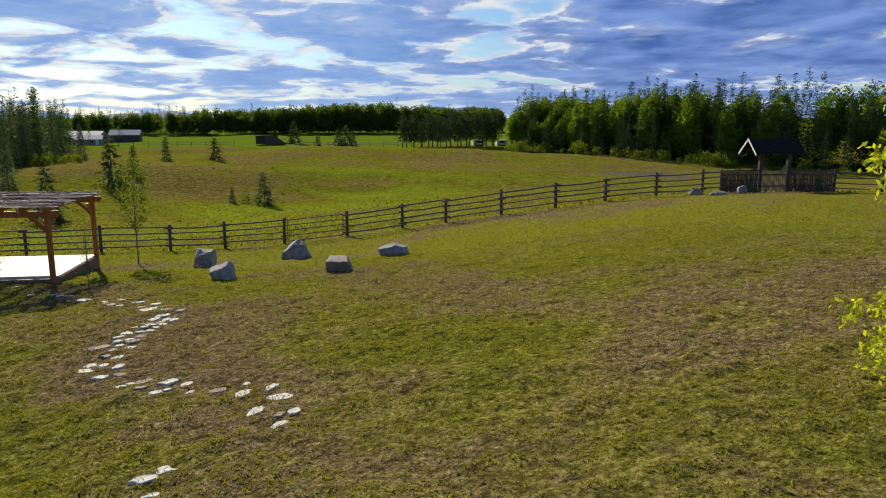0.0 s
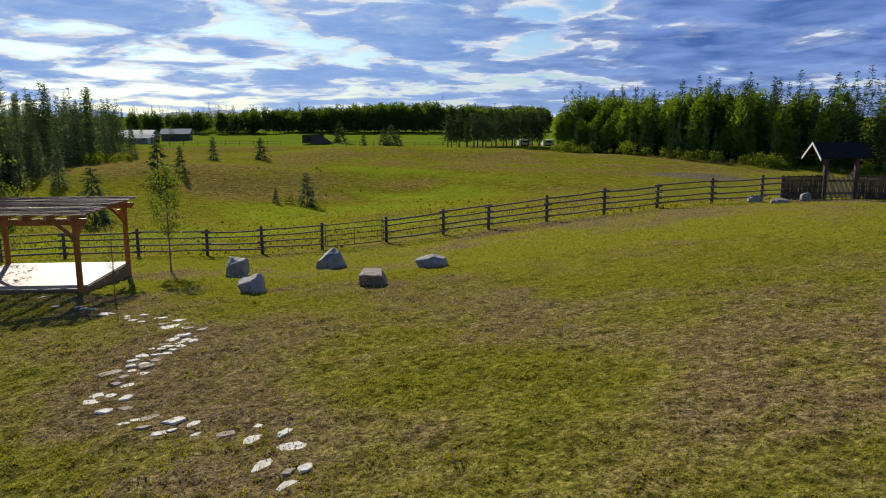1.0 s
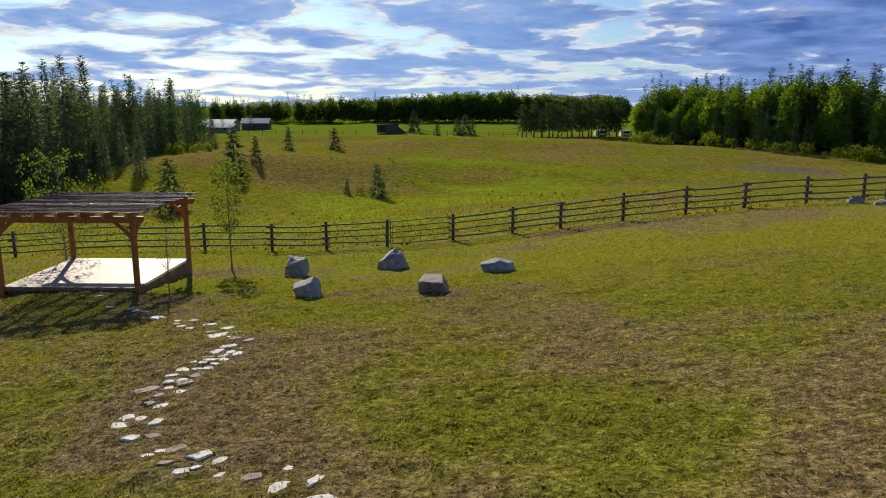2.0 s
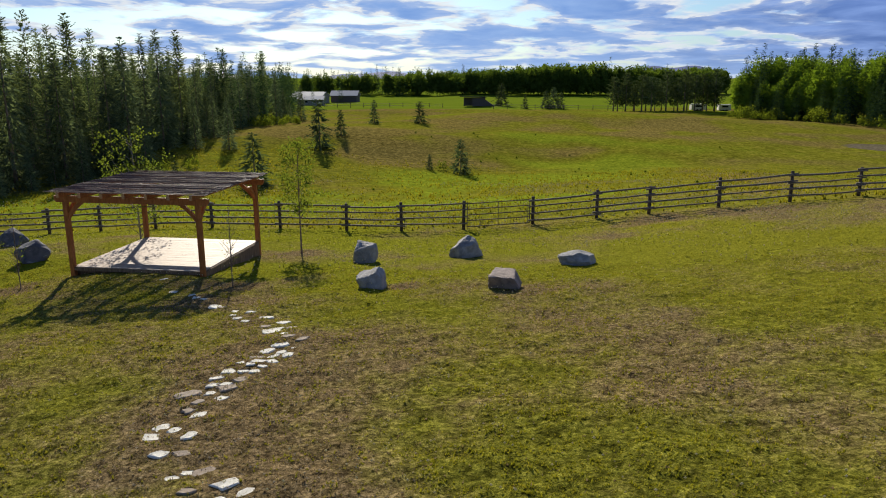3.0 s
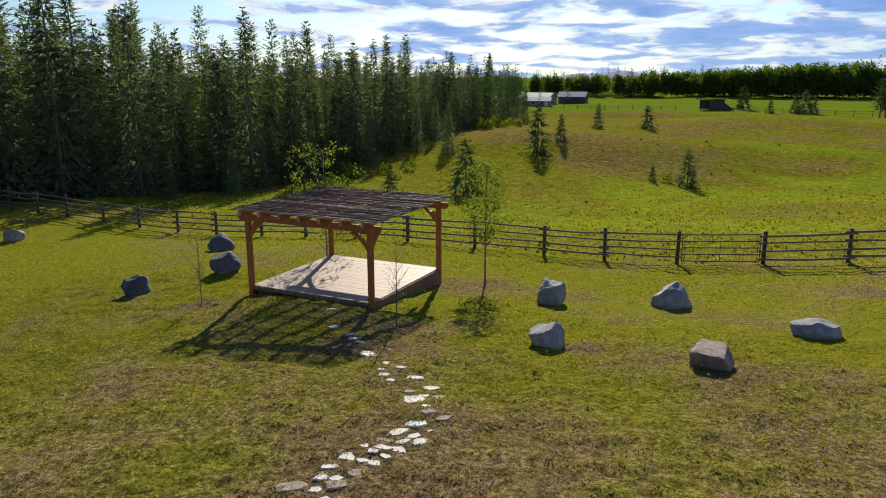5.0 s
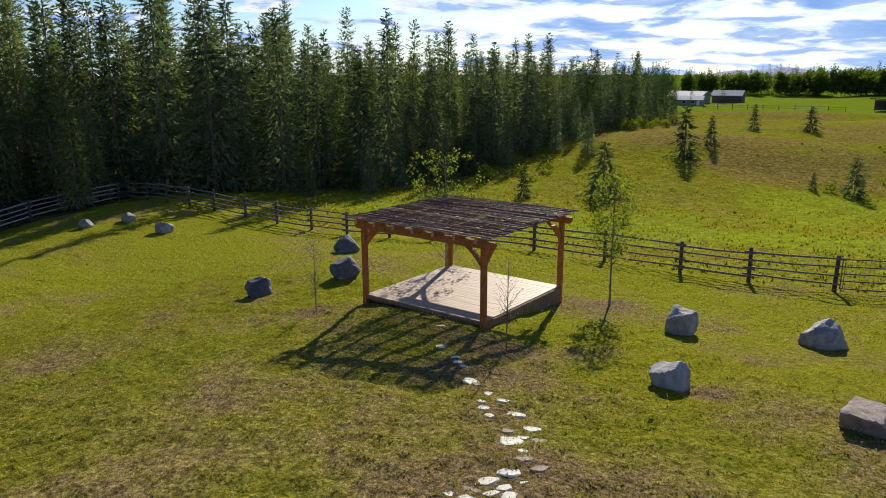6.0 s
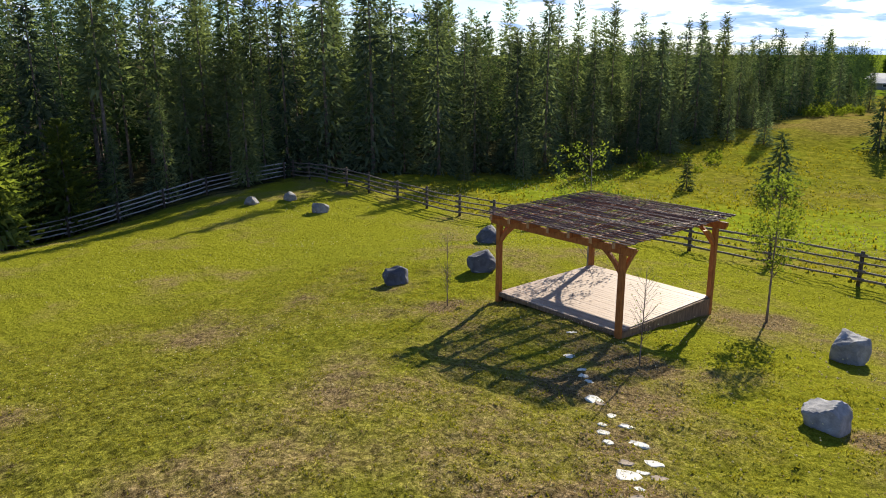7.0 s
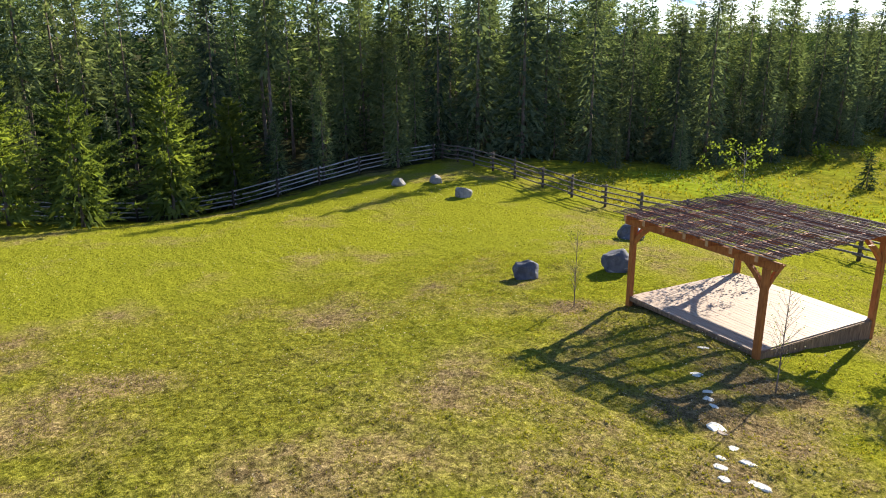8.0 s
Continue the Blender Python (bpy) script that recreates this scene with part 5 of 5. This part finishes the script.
def meadow_maple():
    V, F, C = broadleaf_crown(71, 4.5, 2.9, 0.22, 66, 24, 0.09, 0.042, 0.7, top_heavy=1.0)
    t = make_tree("maple_sapling", "young maple with loose pale green leaves beside the deck", "tree", trunk_geo(71, 4.4, 0.03, 0.012, C[::2], 6), (V, F), M_BIRCHBARK, M_BIRCH)
    t.matrix_world = sit(-14.62, 30.2, -0.03)


birch()
bare_sapling(81, -14.95, 24.0, 2.35, 3, "thin sapling with bare twigs beside the deck")
bare_sapling(82, -8.1, 24.0, 2.45, 2, "thin leafless sapling in front of the deck")
leafy_shrub()
meadow_maple()


# ---- farm buildings in the distance ----
def gable_house(name, text, x, y, rz, w, d, h, roof_h, wall, roof, windows=2, door=True):
    b = thing(name, text, "building", pose(x, y, gz(x, y), 0, 0, rz))
    wl = Geo().prism([(-w / 2, -d / 2, -0.3), (w / 2, -d / 2, -0.3), (w / 2, -d / 2, h), (-w / 2, -d / 2, h)], (0, d, 0))
    for e in (-w / 2, w / 2 - 0.12):
        wl.prism([(e, -d / 2 + 0.01, h - 0.01), (e, d / 2 - 0.01, h - 0.01), (e, 0, h + roof_h)], (0.12, 0, 0))
    wall_ob = part("wall", wl, wall, b)
    for s in (-1, 1):
        part("roof", Geo().prism([(-w / 2 - 0.5, 0, h + roof_h + 0.08), (w / 2 + 0.5, 0, h + roof_h + 0.08), (w / 2 + 0.5, s * (d / 2 + 0.6), h - 0.25), (-w / 2 - 0.5, s * (d / 2 + 0.6), h - 0.25)], (0, 0, 0.12)), roof, b)
    for i in range(windows):
        wx = -w / 2 + w * (i + 1) / (windows + 1)
        wi = part("window", Geo().box((wx, -d / 2 - 0.03, h * 0.58), (1.3, 0.08, 1.0)), M_WHITE, b)
        part("pane", Geo().box((wx, -d / 2 - 0.08, h * 0.58), (1.1, 0.03, 0.8)), M_GLASS, wi)
    if door:
        part("door", Geo().box((w * 0.36, -d / 2 - 0.04, 1.0), (1.1, 0.08, 2.0)), M_WHITE, b)
    return b


gable_house("barn", "long low dark barn with a pale tin roof", -83.6, 303, 4, 10.6, 7.0, 2.6, 1.6, M_BARN, M_TIN, 0, False)
gable_house("farmhouse", "low white farmhouse with a pale tin roof among trees", -95.0, 292, -6, 13.0, 8.0, 2.4, 1.6, M_FARM, M_TIN, 4)
gable_house("farm_shed", "small white outbuilding with a pale roof", -86.5, 268, 8, 9.0, 5.0, 2.0, 1.0, M_FARM, M_TIN, 2)


def open_shed():
    b = thing("field_shelter", "dark open-fronted board shelter with a sloping roof", "building", pose(-26.2, 264, gz(-26.2, 264), 0, 0, 6))
    part("wall", Geo().prism([(-3.5, 2.0, 0), (3.8, 2.0, 0), (3.8, 2.0, 2.9), (-3.5, 2.0, 2.9)], (0, 0.12, 0)), M_BARN, b)
    part("wall", Geo().prism([(3.8, -2.0, 0), (3.8, 2.0, 0), (3.8, 2.0, 2.9), (3.8, -2.0, 3.2)], (0.12, 0, 0)), M_BARN, b)
    part("wall", Geo().prism([(-0.4, -2.0, 0), (3.8, -2.0, 0), (3.8, -2.0, 2.9), (-0.4, -2.0, 2.9)], (0, 0.12, 0)), M_BARN, b)
    for px in (-3.5, -0.5):
        part("post", Geo().box((px, -1.9, 1.5), (0.2, 0.2, 3.2), None, 1.0, 0.02), M_BARN, b)
    part("roof", Geo().prism([(-5.0, -2.7, 3.45), (4.4, -2.7, 3.15), (4.4, 2.6, 2.85), (-5.0, 2.6, 3.1)], (0, 0, 0.16)), M_BARN, b)
    part("ramp", Geo().prism([(3.95, -1.8, 0), (7.2, -1.8, 0), (3.95, -1.8, 2.2)], (0, 3.4, 0)), M_BARN, b)


open_shed()


def trailer(x, y, rz, ln):
    t = thing("stock_trailer", "white trailer parked under the pines", "trailer", pose(x, y, gz(x, y), 0, 0, rz))
    part("body", Geo().box((0, 0, 1.35), (ln, 2.1, 1.7), None, 0.94, 0.12), M_WHITE, t)
    part("window", Geo().box((0, -1.06, 1.6), (ln * 0.5, 0.04, 0.5)), M_GLASS, t)
    for wx in (-0.5, 0.5):
        for wy in (-0.95, 0.95):
            part("wheel", Geo().tube([(wx, wy - 0.12, 0.36), (wx, wy + 0.12, 0.36)], 0.36, 12), M_TYRE, t)
    part("drawbar", Geo().tube([(ln / 2, 0, 0.6), (ln / 2 + 1.2, 0, 0.5)], 0.06, 6), M_STEEL, t)


trailer(43.5, 233.0, 12, 4.6)
trailer(50.5, 231.0, 5, 3.6)
rail_fence("field_fence", "thin dark farm fence between the meadow and the hay field", [(-18 + 4.5 * i, 247 - 0.9 * i) for i in range(10)], heights=(0.5, 1.15))
rail_fence("field_fence", "thin dark farm fence between the meadow and the hay field", [(-76 + 4.5 * i, 250 + 0.2 * i) for i in range(10)], heights=(0.5, 1.15))


# ---- grass ----
def blades(name, text, x, y, h, w, per, material, seed, splay=0.55):
    """Tufts of pointed blades standing on the ground."""
    rng = np.random.default_rng(seed)
    n = len(x)
    z = surface(x, y)
    X, Y, Z = (np.repeat(a, per) for a in (x, y, z))
    Hh, Ww = np.repeat(h, per) * rng.uniform(0.6, 1.25, n * per), np.repeat(w, per)
    a = rng.uniform(0, 2 * np.pi, n * per)
    b = rng.uniform(0, 2 * np.pi, n * per)
    base = np.stack([X + 0.4 * Ww * np.cos(b), Y + 0.4 * Ww * np.sin(b), Z - 0.01], 1)
    side = np.stack([-np.sin(a), np.cos(a), 0 * a], 1) * (Ww * 0.5)[:, None]
    lean = rng.uniform(0.1, 1.0, n * per) * splay
    tip = base + np.stack([np.cos(a) * lean * Hh * 1.4, np.sin(a) * lean * Hh * 1.4, Hh * (1 - 0.3 * lean)], 1)
    V = np.stack([base - side, base + side, tip], 1).reshape(-1, 3)
    return thing(name, text, "grass", kind="stuff", data=array_mesh(name, V, np.arange(len(V)).reshape(-1, 3), material))


def sow(n, x0, x1, y0, y1, seed, keep):
    rng = np.random.default_rng(seed)
    x, y = rng.uniform(x0, x1, n), rng.uniform(y0, y1, n)
    ok = rng.random(n) < keep(x, y)
    return x[ok], y[ok], rng


def clear_of_deck(x, y):
    return ~((x > -14.1) & (x < -9.5) & (y > 25.1) & (y < 29.7))


def grow():
    def patchy(x, y):
        p = 0.6 * value_noise(x, y, 0.42, 11) + 0.4 * value_noise(x, y, 2.6, 12)
        return np.clip((p - 0.36) * 4.0 + 0.9 * (0.45 - wear(x, y)), 0.16, 1.0) * clear_of_deck(x, y)
    x, y, r = sow(45000, -9, 10, 5, 15, 17, patchy)
    blades("lawn_grass", "short fine lawn grass close to the path", x, y, r.uniform(0.02, 0.042, len(x)), r.uniform(0.011, 0.02, len(x)), 4, M_GRASS, 18, 0.5)
    x, y, r = sow(105000, -24, 14, 5, 27, 1, patchy)
    blades("lawn_grass", "short uneven lawn grass in tufts", x, y, r.uniform(0.028, 0.058, len(x)), r.uniform(0.016, 0.028, len(x)), 5, M_GRASS, 2, 0.5)
    x, y, r = sow(90000, -24, 14, 5, 27, 13, lambda x, y: np.clip(2.2 * (wear(x, y) - 0.34), 0.12, 1.0) * clear_of_deck(x, y))
    blades("dry_grass", "dry straw-coloured grass on the worn turf", x, y, r.uniform(0.02, 0.048, len(x)), r.uniform(0.014, 0.028, len(x)), 4, M_DRY, 14, 0.6)
    x, y, r = sow(48000, -50, 34, 5, 40, 3, lambda x, y: patchy(x, y) * ~((x > -24) & (x < 14) & (y < 27)))
    blades("lawn_grass", "short uneven lawn grass further from the camera path", x, y, r.uniform(0.04, 0.08, len(x)), r.uniform(0.025, 0.045, len(x)), 3, M_GRASS_FAR, 4, 0.9)
    x, y, r = sow(24000, -43, 40, 40, 95, 5, lambda x, y: np.clip((0.5 * value_noise(x + 0.6 * y, y - 0.6 * x, 3.0, 15) + 0.5 * value_noise(x - 0.3 * y, y + 0.3 * x, 7.0, 16)) * 1.6 - 0.35, 0.1, 1) * np.clip(1.5 - (y - 40) / 55, 0.2, 1))
    blades("meadow_grass", "tall yellowing meadow grass", x, y, r.uniform(0.10, 0.28, len(x)), r.uniform(0.05, 0.12, len(x)), 4, M_MEADOW, 6, 0.4)
    # dark weeds standing in the meadow
    x, y, r = sow(170, -30, 40, 44, 130, 9, lambda x, y: np.clip(value_noise(x, y, 11.0, 41) * 2.4 - 1.0, 0.02, 1))
    blades("meadow_weeds", "dark clumps of weeds dotted over the meadow", x, y, r.uniform(0.15, 0.4, len(x)), r.uniform(0.08, 0.25, len(x)), 9, M_BUSH, 10, 0.5)
    # bleached straw and leaf litter lying on the worn turf
    x, y, r = sow(60000, -10, 16, 5, 37, 61, lambda x, y: np.clip(1.6 * (wear(x, y) - 0.36) + 0.35 * (value_noise(x, y, 2.2, 63) - 0.4), 0.03, 1))
    n = len(x)
    V, F = kites(np.stack([x, y, surface(x, y) + r.uniform(0.004, 0.03, n)], 1), np.stack([r.normal(0, 1, n), r.normal(0, 1, n), r.normal(0, 0.35, n)], 1), r.uniform(0.02, 0.055, n), r.uniform(0.014, 0.03, n), r)
    thing("straw_litter", "bleached bits of straw and dead leaves on the turf", "straw", kind="stuff", data=array_mesh("straw_litter", V, F, M_STRAW))
    # pale seed heads
    x, y, r = sow(30000, -40, 25, 6, 82, 7, lambda x, y: np.clip(value_noise(x, y, 4.0, 21) * 2.2 - 0.95 + 0.75 * np.exp(-((x + 7) ** 2 + (y - 31) ** 2) / 44.0) + 0.5 * (np.abs(y - 24.75) < 0.3) * (np.abs(x + 12) < 2.3) + 0.9 * np.exp(-((y - 41) ** 2) / 14.0 - ((x - 2) ** 2) / 160.0) + 0.9 * np.exp(-((y - 70) ** 2) / 60.0 - ((x - 2) ** 2) / 50.0), 0.03, 1) * clear_of_deck(x, y))
    n = len(x)
    z = surface(x, y) + r.uniform(0.06, 0.16, n)
    s = r.uniform(0.012, 0.024, n) * np.where(y > 40, 2.0, np.where(y > 26, 1.35, 1.0))
    o = np.array([[1, 0, 0], [0, 1, 0], [-1, 0, 0], [0, -1, 0], [0, 0, 1], [0, 0, -1]], float)
    V = (np.stack([x, y, z], 1)[:, None, :] + o[None] * s[:, None, None]).reshape(-1, 3)
    tri = np.array([[0, 1, 4], [1, 2, 4], [2, 3, 4], [3, 0, 4], [1, 0, 5], [2, 1, 5], [3, 2, 5], [0, 3, 5]])
    F = (np.arange(n)[:, None, None] * 6 + tri[None]).reshape(-1, 3)
    thing("seed_heads", "pale dandelion seed heads scattered over the grass", "flowers", kind="stuff", data=array_mesh("seed_heads", V, F, M_SEED))


grow()
